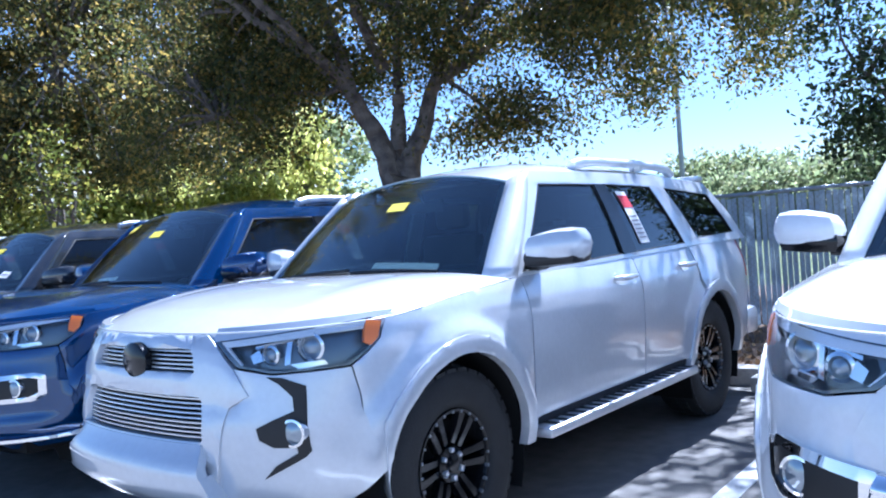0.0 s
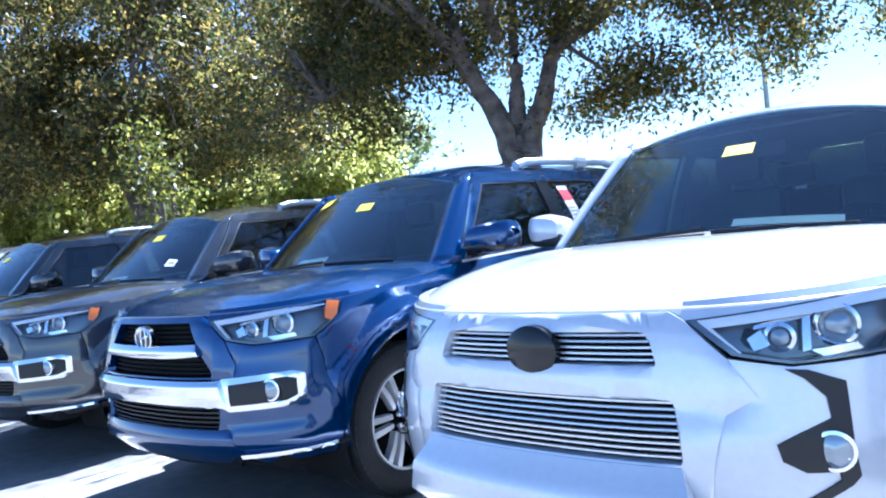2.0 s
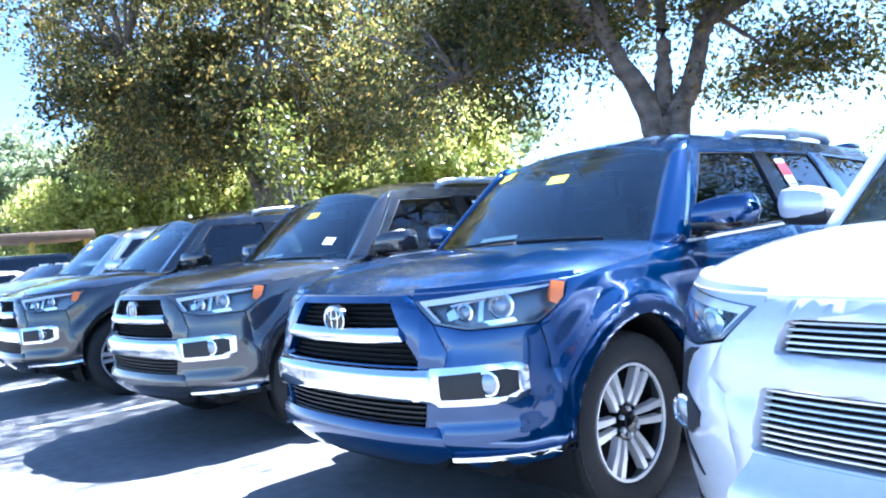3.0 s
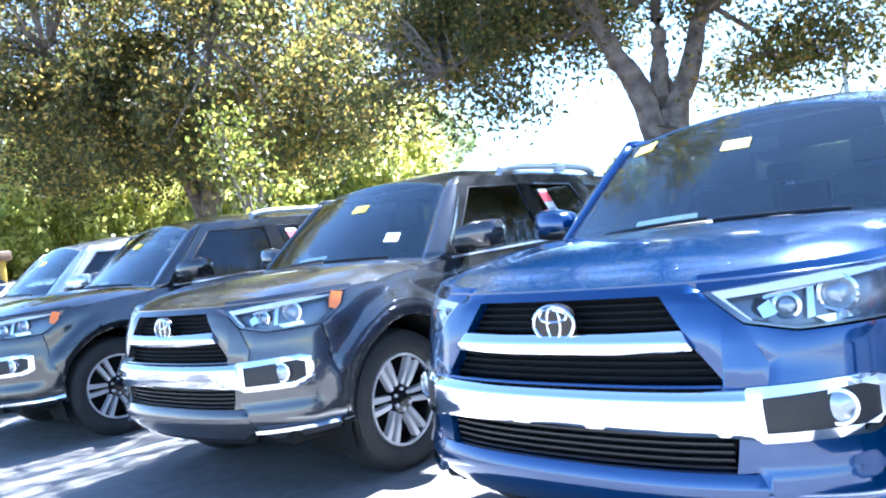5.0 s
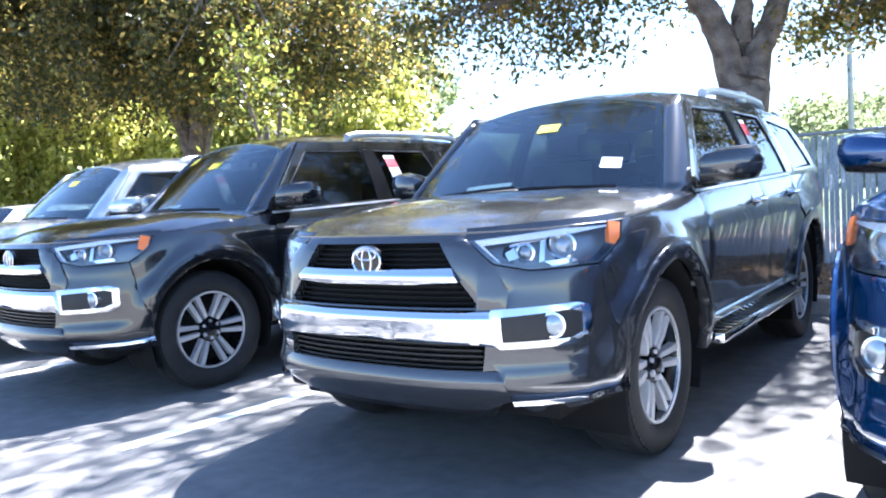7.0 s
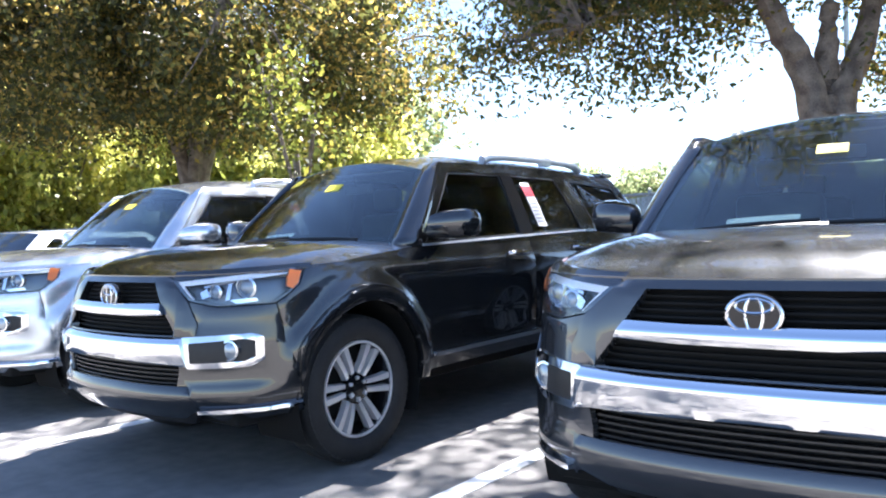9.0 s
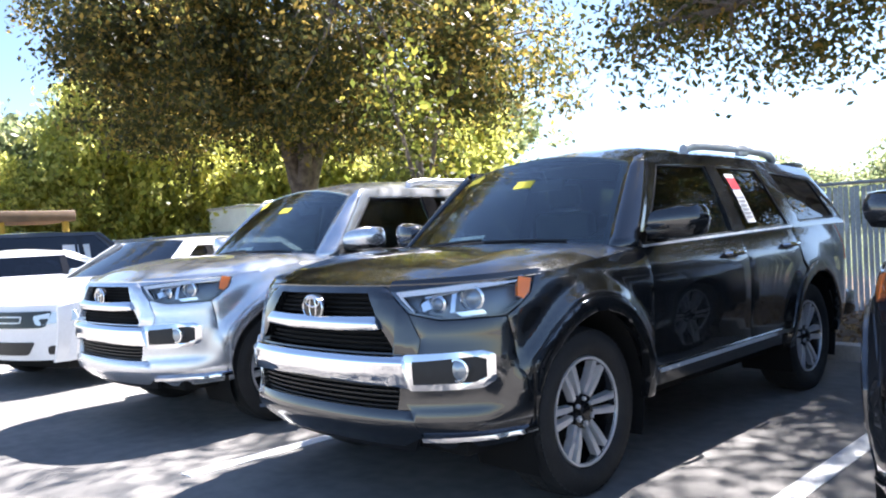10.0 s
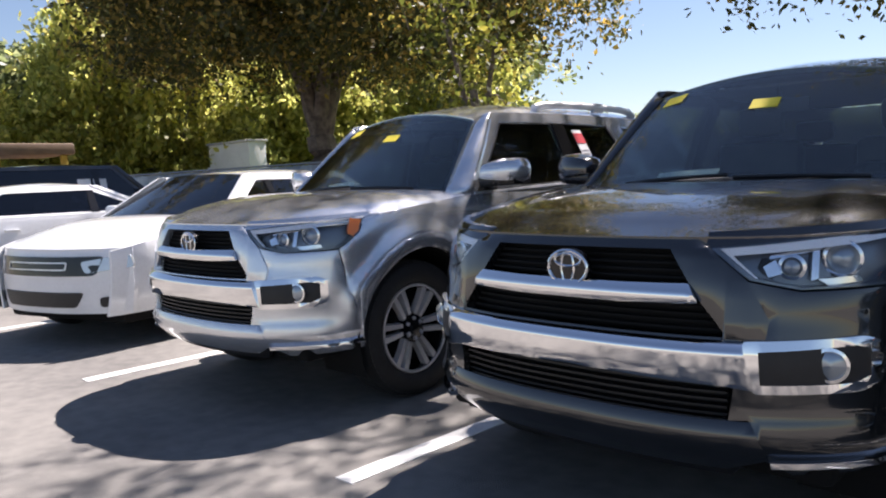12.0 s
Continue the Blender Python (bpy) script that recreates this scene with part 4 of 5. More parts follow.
# ---- low cars at the end of the row ----
def saloon(name, label, body, where, length=4.5, half=0.88, hood=(0.72, 0.92), cowl=1.15, roof=(1.85, 3.35), high=1.38, deck=3.95, tail=0.98, belt=0.93, grille=True, papers=False, rear_lamps=True):
    car = bpy.data.objects.new(name, None)
    scene.collection.objects.link(car)
    x0, y0, turn = where
    car.matrix_world = pose(x0, y0, 0, 0, 0, turn)
    tagged(car, label, "car", "low parked cars")
    P = lambda n, bm, mat, lab="", parent=car: part(n, bm, mat, parent, lab)
    ax = (0.85, length - 0.95)
    L = length

    def side(y, z, off=0.0):
        e = max(0.0, 0.55 - y) / 0.55, max(0.0, y - (L - 0.6)) / 0.6
        x = half * (1 - 0.05 * ((z - 0.62) / 0.35) ** 2) - 0.26 * e[0] ** 2.0 - 0.16 * e[1] ** 2.2
        return Vector((x + off, y, z))

    def nose(x, z, off=0.0):
        return Vector((x, 0.02 + 0.30 * (abs(x) / half) ** 2.6 + 0.22 * max(0, z - 0.55) ** 1.3 + 0.10 * max(0, 0.4 - z) - off, z))

    def back(x, z, off=0.0):
        return Vector((x, L - 0.02 - 0.22 * (abs(x) / half) ** 3.2 - 0.12 * max(0, z - 0.7) + off, z))

    def glass_side(y, z, off=0.0):
        t = (z - belt) / (high - belt)
        return Vector((half - 0.06 - 0.23 * t + off, y, z))

    P("underbody", box(-half + 0.14, half - 0.14, 0.25, L - 0.25, 0.18, 0.62, 0.04), UNDER)
    for sx in (-1, 1):
        sd, gs = mirrored(side, sx), mirrored(glass_side, sx)
        o = [(0.15, 0.26), (0.17, hood[0] - 0.02), (0.55, hood[0] + 0.06), (cowl, hood[1]), (roof[0], belt), (roof[1], belt + 0.01), (L - 0.55, tail - 0.02), (L - 0.17, tail - 0.10), (L - 0.15, 0.32)]
        low = []
        for yc in reversed(ax):
            low += [(yc + 0.36 * math.cos(a), 0.31 + 0.36 * math.sin(a)) for a in np.linspace(-0.1, math.pi + 0.1, 15)]
        P("body_side", sheet(o + low, sd, 0.03, cell=0.09, lip=0.003), body)
        yd = (ax[0] + ax[1]) / 2 - 0.1
        for a, b in ((ax[0] + 0.42, yd), (yd + 0.01, ax[1] - 0.30)):
            P("door", sheet([(a, 0.30), (a, belt - 0.04), (b - 0.01, belt - 0.03), (b - 0.01, 0.30)], sd, 0.02, 0.006, cell=0.12, lip=0.003), body)
            hd = side(b - 0.18, belt - 0.14, 0.02)
            P("door_handle", box(sx * hd.x - 0.012, sx * hd.x + 0.012, hd.y - 0.09, hd.y + 0.07, hd.z - 0.012, hd.z + 0.012, 0.005), body)
        w = [(cowl + 0.32, belt + 0.015), (roof[1] + 0.35, belt + 0.03), (roof[1] - 0.05, high - 0.075), (roof[0] + 0.10, high - 0.07)]
        P("window_frame", sheet([(cowl + 0.05, belt - 0.03), (deck, belt - 0.01), (deck - 0.1, belt + 0.06), (roof[1] + 0.02, high - 0.01), (roof[0] - 0.02, high - 0.01)], gs, 0.03, cell=0.12, holes=(w,)), body)
        P("side_window", sheet(w, gs, 0.006, -0.010, cell=0.3), PRIVACY)
        P("pillar", sheet([(yd - 0.05, belt + 0.01), (yd + 0.05, belt + 0.01), (yd + 0.03, high - 0.07), (yd - 0.05, high - 0.07)], gs, 0.02, 0.002, cell=0.3), GLOSSBLACK)
        m = box(sx * (half + 0.06) - 0.09, sx * (half + 0.06) + 0.09, cowl + 0.34, cowl + 0.46, belt + 0.0, belt + 0.12, 0.035)
        P("door_mirror", m, body)
        for yc in ax:
            wh = bpy.data.objects.new("wheel", None)
            scene.collection.objects.link(wh)
            wh.parent = car
            wh.matrix_local = Matrix.Translation((sx * (half - 0.12), yc, 0.315)) @ (Matrix.Rotation(math.pi, 4, "Z") if sx < 0 else Matrix.Identity(4)) @ Matrix.Diagonal((0.85, 0.81, 0.81, 1))
            for q in WHEELS["road"]:
                c = bpy.data.objects.new(q.name.split(".")[0], q.data)
                scene.collection.objects.link(c)
                c.parent = wh
        nn, bb = mirrored(nose, sx), mirrored(back, sx)
        P("headlight", sheet(rnd([(half - 0.36, 0.60), (half - 0.40, 0.69), (half - 0.06, 0.74), (half - 0.03, 0.64)], 0.03), nn, 0.02, 0.012, cell=0.08), LENSGREY)
        if rear_lamps:
            P("tail_lamp", sheet(rnd([(half - 0.34, 0.74), (half - 0.34, 0.86), (half - 0.03, 0.86), (half - 0.03, 0.74)], 0.03), bb, 0.02, 0.012, cell=0.08), REDLENS)
    P("front_bumper", sheet([(-half + 0.07, 0.28), (half - 0.07, 0.28), (half - 0.04, 0.50), (half - 0.06, hood[0]), (-half + 0.06, hood[0]), (-half + 0.04, 0.50)], nose, 0.04, cell=0.09, lip=0.004), body)
    P("rear_bumper", sheet([(-half + 0.07, 0.30), (half - 0.07, 0.30), (half - 0.07, tail - 0.06), (-half + 0.07, tail - 0.06)], back, 0.04, cell=0.09, lip=0.004), body)
    if grille:
        g = P("grille", sheet(rnd([(-0.60, 0.58), (-0.66, 0.73), (0.66, 0.73), (0.60, 0.58)], 0.05), nose, 0.02, 0.012, cell=0.09), GLOSSBLACK)
        part("grille_trim", sheet(rnd([(-0.36, 0.625), (-0.37, 0.69), (0.37, 0.69), (0.36, 0.625)], 0.02), nose, 0.02, 0.018, cell=0.09, holes=([(-0.35, 0.635), (-0.355, 0.68), (0.355, 0.68), (0.35, 0.635)],)), SATIN, g)
        P("lower_intake", sheet(rnd([(-0.42, 0.33), (-0.50, 0.45), (0.50, 0.45), (0.42, 0.33)], 0.03), nose, 0.02, 0.010, cell=0.09), TRIM)
        for sx in (-1, 1):
            P("fog_recess", sheet(rnd([(0.62, 0.33), (0.62, 0.41), (0.72, 0.42), (0.72, 0.34)], 0.03), mirrored(nose, sx), 0.02, 0.010, cell=0.09), TRIM)
    hf = lambda u: nose((2 * u - 1) * (half - 0.06), hood[0])
    hb = lambda u: Vector(((2 * u - 1) * (half - 0.04), cowl + 0.16 * (2 * u - 1) ** 2, hood[1] + 0.05 * (1 - (2 * u - 1) ** 2)))
    he = lambda sg: (lambda v: hf(0.5 + 0.5 * sg).lerp(hb(0.5 + 0.5 * sg), v) + Vector((sg * 0.03 * math.sin(math.pi * v), 0, 0.02 * math.sin(math.pi * v))))
    P("hood", coons(hf, hb, he(-1), he(1), 16, 10, lambda u, v: 0.05 * math.sin(math.pi * v) * (1 - u ** 4)), body)
    rf = lambda u: Vector(((2 * u - 1) * (half - 0.285), roof[0] + 0.07 * (2 * u - 1) ** 2, high - 0.03 * abs(2 * u - 1) ** 3))
    rb = lambda u: Vector(((2 * u - 1) * (half - 0.30), roof[1] - 0.04 * (2 * u - 1) ** 2, high - 0.02 - 0.03 * abs(2 * u - 1) ** 3))
    P("roof", coons(rf, rb, lambda v: rf(0).lerp(rb(0), v), lambda v: rf(1).lerp(rb(1), v), 14, 10, lambda u, v: 0.045 * math.sin(math.pi * v)), body)
    ws = lambda u, v, o=0.0: hb(0.5 + u / 2).lerp(rf(0.5 + u / 2), v) + Vector((0, -o, o))
    P("windscreen", sheet([(-0.98, 0.0), (0.98, 0.0), (0.98, 1.0), (-0.98, 1.0)], ws, 0.006, 0.004, cell=0.2), PRIVACY)
    for sx in (-1, 1):
        P("a_pillar", tube([tuple(ws(sx * 0.985, v, 0.004)) for v in (0, 0.35, 0.7, 1)], 0.026, 8), body)
    db = lambda u: Vector(((2 * u - 1) * (half - 0.10), deck, tail))
    rw = lambda u, v, o=0.0: rb(0.5 + u / 2).lerp(db(0.5 + u / 2), v) + Vector((0, o, o))
    P("rear_window", sheet([(-0.96, 0.02), (0.96, 0.02), (0.96, 0.97), (-0.96, 0.97)], rw, 0.006, cell=0.2), PRIVACY)
    de = lambda u: back((2 * u - 1) * (half - 0.08), tail - 0.06)
    P("boot_lid", coons(db, de, lambda v: db(0).lerp(de(0), v), lambda v: db(1).lerp(de(1), v), 12, 6, lambda u, v: 0.03 * math.sin(math.pi * v)), body)
    P("dashboard", box(-half + 0.18, half - 0.18, cowl + 0.15, cowl + 0.5, 0.62, hood[1] - 0.01, 0.04), CABIN)
    for sx in (-1, 1):
        bm = box(sx * 0.36 - 0.22, sx * 0.36 + 0.22, 2.2, 2.36, 0.6, belt + 0.16, 0.05)
        add_box(bm, sx * 0.36 - 0.11, sx * 0.36 + 0.11, 2.22, 2.32, belt + 0.17, belt + 0.30, 0.03)
        P("front_seat", bm, SEAT)
    if papers:
        for k in (0, 1):
            y = papers + 0.27 * k
            P("window_paper", sheet([(y, belt + 0.06), (y + 0.22, belt + 0.06), (y + 0.20, belt + 0.32), (y - 0.02, belt + 0.32)], mirrored(glass_side, -1), 0.002, -0.002, cell=0.3), PAPER, "white paper sheet in the window")
    return car


LENSGREY = material("lamp_glass", (0.55, 0.58, 0.6), 0.12, 0.5, coat=1.0)
saloon("saloon_car", "low white saloon with slim black grille in full sun", WHITE, (-14.15, 2.35, 15.0), hood=(0.79, 0.95), high=1.35, belt=0.96, tail=1.0)
saloon("coupe_car", "white coupe parked nose to the kerb, tail outwards", WHITE, (-17.88, 6.15, 180.0), length=4.5, half=0.88, high=1.32, belt=0.97, hood=(0.74, 0.94), roof=(2.0, 3.1), deck=4.0, grille=False)
saloon("estate_car", "black estate car with white papers in its side window", BLACK_PAINT, (-21.95, 7.9, 180.0), length=4.6, half=0.93, hood=(0.9, 1.08), cowl=1.1, roof=(1.75, 3.9), high=1.68, deck=4.35, tail=1.1, belt=1.12, grille=False, papers=2.0)


# ---- fence ----
FENCE_Y, FENCE_Z = 10.0, 1.64
fence = tagged(bpy.data.objects.new("slatted_fence", None), "grey chain-link fence filled with upright plastic slats", "fence")
scene.collection.objects.link(fence)
fence.location = (0, FENCE_Y, 0.10)
slat_mesh = None
rs = random.Random(4)
for i in range(300):
    x = 3.6 - i * 0.062
    if slat_mesh is None:
        o = part("slat", box(-0.024, 0.024, -0.006, 0.006, 0.03, FENCE_Z - 0.16), SLAT, fence, smooth=False)
        slat_mesh = o.data
    else:
        o = new("slat", slat_mesh)
        o.parent = fence
    o.location = (x + rs.uniform(-0.004, 0.004), 0.01 * rs.uniform(-1, 1), rs.uniform(-0.012, 0.012))
    o.rotation_euler = (0, rs.uniform(-0.006, 0.006), rs.uniform(-0.12, 0.12))
bm = bmesh.new()
for i in range(520):
    x = 3.6 - 300 * 0.062 - i * 0.062
    add_box(bm, x - 0.024, x + 0.024, -0.006 + rs.uniform(-0.006, 0.006), 0.006, 0.03, FENCE_Z - 0.16 + rs.uniform(-0.012, 0.012))
tagged(part("far_slats", bm, SLAT, fence, smooth=False), kind="stuff")
for x in [3.6 - 2.6 * i for i in range(21)]:
    part("post", tube([(x, 0.045, -0.1), (x, 0.045, FENCE_Z - 0.06)], 0.03, 10), STEEL, fence)
part("top_rail", tube([(-48, 0.03, FENCE_Z - 0.12), (4.0, 0.03, FENCE_Z - 0.12)], 0.021, 8), STEEL, fence)
verts, faces = [], []
for k in range(-30, 260):
    for sg in (-1, 1):
        x = 3.6 - k * 0.072
        a, b = Vector((x, -0.012, 0.02)), Vector((x + sg * 1.5, -0.012, 1.52))
        n = len(verts)
        verts += [a + Vector((-0.0022, 0, 0)), a + Vector((0.0022, 0, 0)), b + Vector((0.0022, 0, 0)), b + Vector((-0.0022, 0, 0))]
        verts += [v + Vector((0, -0.004, 0)) for v in verts[n:n + 4]]
        faces += [(n, n + 1, n + 2, n + 3), (n + 7, n + 6, n + 5, n + 4), (n, n + 4, n + 5, n + 1), (n + 3, n + 2, n + 6, n + 7)]
tagged(raw("wire_mesh", verts, faces, STEEL, fence, smooth=False), kind="stuff")


# ---- trees ----
def leaf_mesh(name, centres, per, spread, size, mat, rng, flat=0.7):
    """Many small pointed leaves in clumps round the centres."""
    c = np.repeat(centres, per, axis=0)
    n = len(c)
    p = c + rng.normal(size=(n, 3)) * spread * np.array((1, 1, flat))
    d = rng.normal(size=(n, 3))
    d[:, 2] -= 0.35
    d /= np.linalg.norm(d, axis=1)[:, None]
    e = np.cross(d, rng.normal(size=(n, 3)))
    e /= np.linalg.norm(e, axis=1)[:, None]
    s = size * rng.uniform(0.6, 1.4, size=(n, 1))
    w = s * 0.27
    v = np.stack([p - d * s * 0.5, p + e * w - d * s * 0.05, p + d * s * 0.5, p - e * w - d * s * 0.05], axis=1).reshape(-1, 3)
    me = bpy.data.meshes.new(name)
    me.vertices.add(4 * n)
    me.vertices.foreach_set("co", v.ravel())
    me.loops.add(4 * n)
    me.loops.foreach_set("vertex_index", np.arange(4 * n, dtype=np.int32))
    me.polygons.add(n)
    me.polygons.foreach_set("loop_start", np.arange(0, 4 * n, 4, dtype=np.int32))
    me.polygons.foreach_set("loop_total", np.full(n, 4, dtype=np.int32))
    me.update(calc_edges=True)
    me.materials.append(mat)
    return me


def cloud(blobs, count, rng, gap=0.02, grain=0.55, hollow=0.35):
    """Clump centres inside ellipsoids, thinned by noise so that gaps stay open, fewer towards the middle."""
    out = []
    vols = np.array([b[1][0] * b[1][1] * b[1][2] for b in blobs])
    pick = rng.choice(len(blobs), size=count * 6, p=vols / vols.sum())
    for k in pick:
        c, r = blobs[k]
        d = rng.normal(size=3)
        d /= np.linalg.norm(d)
        q = rng.uniform(hollow ** 3, 1) ** (1 / 3)
        ragged = 1 + 0.30 * noise.noise(Vector(d * 2.3 + np.array(c)))
        p = np.array(c) + d * q * np.array(r) * ragged
        if noise.noise(Vector(p * grain)) < gap:
            continue
        out.append(p)
        if len(out) >= count:
            break
    return np.array(out)


def limb(points, r0, r1, bm, rng, n=9):
    """A crooked tapered limb through the points."""
    pts = [Vector(p) for p in points]
    path = []
    for i in range(len(pts) - 1):
        a, b, c, d = pts[max(i - 1, 0)], pts[i], pts[i + 1], pts[min(i + 2, len(pts) - 1)]
        for t in (0, 0.25, 0.5, 0.75):
            path.append(0.5 * (2 * b + (c - a) * t + (2 * a - 5 * b + 4 * c - d) * t * t + (3 * b - a - 3 * c + d) * t ** 3))
    path.append(pts[-1])
    m = len(path)
    rad = [(r0 + (r1 - r0) * (i / (m - 1)) ** 0.8) * (1 + 0.04 * rng.normal()) for i in range(m)]
    path = [p + Vector(rng.normal(size=3) * 0.07 * r0) if 0 < i < m - 1 else p for i, p in enumerate(path)]
    tube(path, rad, n, bm)
    return path


def tree(name, label, base, trunk, limbs, blobs, count, per, spread, size, leaf, seed, twigs=160, gap=0.02, hollow=0.35, flat=0.7, grain=0.55):
    rng = np.random.default_rng(seed)
    t = bpy.data.objects.new(name, None)
    scene.collection.objects.link(t)
    t.location = base
    tagged(t, label, "tree")
    o = Vector(base)
    bm = bmesh.new()
    nodes = []
    for pts, r0, r1 in [trunk] + limbs:
        nodes += limb([Vector(p) - o for p in pts], r0, r1, bm, rng)[2:]
    part("trunk", bm, BARK, t)
    cs = cloud(blobs, count, rng, gap=gap, hollow=hollow, grain=grain) - np.array(base)
    tw = bmesh.new()
    arr = np.array([tuple(p) for p in nodes])
    for c in cs[rng.choice(len(cs), size=min(twigs, len(cs)), replace=False)]:
        k = int(np.argmin(np.linalg.norm((arr - c) * np.array((1, 1, 0.8)), axis=1) + 0.4 * (arr[:, 2] > c[2] + 0.5)))
        a = Vector(arr[k])
        b = Vector(c)
        if (b - a).length < 0.4:
            continue
        mid = a.lerp(b, 0.5) + Vector(rng.normal(size=3) * 0.10 * (b - a).length) + Vector((0, 0, 0.12 * (b - a).length))
        limb([a, mid, b], min(0.075, 0.018 * (b - a).length + 0.012), 0.007, tw, rng, 5)
    tagged(part("branchwork", tw, BARK, t), kind="stuff")
    cr = new("crown", leaf_mesh("crown", cs, per, spread, size, leaf, rng, flat))
    cr.parent = t
    tagged(cr, kind="stuff")
    return t


X, Y = -7.63, 11.77
oak_limbs = [
    ([(X - 0.04, Y - 0.05, 2.3), (X - 0.20, Y - 0.18, 3.2), (X - 0.40, Y - 0.35, 3.7), (X - 0.60, Y - 0.53, 4.25), (X - 1.0, Y - 0.88, 4.78), (X - 1.5, Y - 1.3, 5.3), (X - 2.0, Y - 1.75, 5.85), (X - 2.7, Y - 2.4, 6.8)], 0.23, 0.05),
    ([(X + 0.12, Y + 0.10, 2.3), (X + 0.22, Y + 0.20, 2.95), (X + 0.40, Y + 0.35, 3.5), (X + 0.55, Y + 0.48, 4.1), (X + 0.72, Y + 0.65, 4.65), (X + 1.05, Y + 0.90, 5.5), (X + 1.3, Y + 1.05, 7.2)], 0.24, 0.06),
    ([(X + 0.03, Y + 0.05, 2.5), (X + 0.02, Y + 0.05, 3.3), (X + 0.07, Y + 0.08, 3.95), (X + 0.10, Y + 0.08, 4.7), (X + 0.2, Y + 0.1, 6.0), (X + 0.35, Y + 0.2, 8.0)], 0.19, 0.05),
    ([(X - 0.58, Y - 0.50, 4.2), (X - 0.75, Y - 0.65, 5.2), (X - 1.05, Y - 0.85, 6.2), (X - 1.3, Y - 0.9, 7.6)], 0.14, 0.04),
    ([(X + 0.62, Y + 0.52, 4.35), (X + 1.15, Y + 1.0, 4.7), (X + 1.5, Y + 1.3, 5.08), (X + 2.3, Y + 2.0, 5.6), (X + 3.6, Y + 2.9, 6.0), (X + 5.2, Y + 3.8, 6.3)], 0.14, 0.03),
    ([(X - 0.65, Y - 0.58, 4.38), (X - 0.90, Y - 0.80, 4.22), (X - 1.3, Y - 1.15, 4.26), (X - 1.8, Y - 1.6, 4.2), (X - 2.5, Y - 2.1, 3.9)], 0.065, 0.015),
    ([(X + 0.70, Y + 0.65, 4.4), (X + 1.1, Y + 0.95, 4.0), (X + 1.3, Y + 1.15, 3.72), (X + 1.42, Y + 1.22, 3.4)], 0.05, 0.012),
    # added limbs that bear the out-of-view leaves dappling cars and ground
    ([(X + 1.1, Y + 0.9, 5.4), (X + 3.5, Y + 0.2, 6.2), (X + 6.0, Y - 0.9, 6.5), (X + 8.2, Y - 1.8, 6.4)], 0.13, 0.04),
    ([(X - 0.1, Y - 0.1, 4.6), (X + 0.2, Y - 1.4, 6.0), (X + 0.4, Y - 3.0, 7.2)], 0.12, 0.04),
    ([(X - 0.6, Y - 0.6, 4.4), (X - 0.9, Y - 2.2, 5.6), (X - 1.3, Y - 3.5, 7.0)], 0.12, 0.04),
]
tree("live_oak", "spreading live oak with forked grey trunk behind the fence", (X, Y, 0.0),
     ([(X, Y, 0.0), (X, Y, 0.9), (X + 0.02, Y, 1.8), (X + 0.02, Y + 0.02, 2.6)], 0.42, 0.34), oak_limbs,
     # third and last blobs lie out of view, added to cast dappled shade
     [((X + 1.2, Y + 0.7, 6.7), (6.4, 3.5, 2.6)), ((X - 2.8, Y - 0.4, 6.6), (3.3, 3.4, 2.2)), ((-8.7, 8.3, 8.4), (2.9, 2.6, 1.7)), ((X + 4.1, Y + 0.6, 5.3), (3.5, 2.4, 1.5)), ((X + 5.0, Y + 1.4, 5.7), (3.0, 2.2, 1.7)), ((X - 2.6, Y - 0.2, 5.1), (2.3, 2.0, 1.3)), ((X - 2.0, Y - 0.9, 4.3), (2.2, 1.5, 1.1)), ((X + 2.0, Y + 1.2, 4.4), (2.4, 1.6, 1.2)), ((X + 0.6, Y + 2.0, 9.0), (4.6, 3.2, 1.8)),
      ((X + 1.2, Y + 1.1, 3.6), (1.3, 1.2, 0.7)), ((X + 2.4, Y + 2.1, 3.6), (1.7, 1.4, 0.8)), ((X + 3.6, Y + 3.2, 4.0), (1.6, 1.3, 0.8)), ((X + 4.9, Y + 4.2, 4.5), (1.6, 1.3, 0.8)), ((X + 4.6, Y + 3.4, 5.8), (3.0, 2.2, 1.2)),
      ((X - 2.0, Y - 1.8, 3.8), (1.2, 1.0, 0.7)), ((X - 1.4, Y - 1.3, 3.3), (0.9, 0.9, 0.5)), ((X - 3.4, Y - 3.0, 3.9), (1.0, 1.0, 0.7)), ((X - 2.7, Y - 2.4, 3.3), (0.9, 0.9, 0.5)), ((0.7, 10.0, 6.3), (2.2, 1.7, 1.0))],
     5500, 40, 0.27, 0.092, OAK, 11, twigs=620, gap=0.06, hollow=0.15, grain=0.8)
X2, Y2 = -26.0, 14.3
big_limbs = [([(X2, Y2, 2.4), (X2 + dx * 0.3, Y2 + dy * 0.3, 4.4), (X2 + dx, Y2 + dy, 6.4 + h), (X2 + dx * 1.9, Y2 + dy * 1.9, 7.6 + h)], 0.30, 0.06) for dx, dy, h in ((-2.4, -0.6, 0.4), (2.4, -1.0, 0.0), (0.3, 2.2, 1.5), (0.4, -2.6, 0.3), (-0.5, 0.4, 3.0), (3.0, 1.0, -1.2), (-3.0, 1.0, -1.2))]
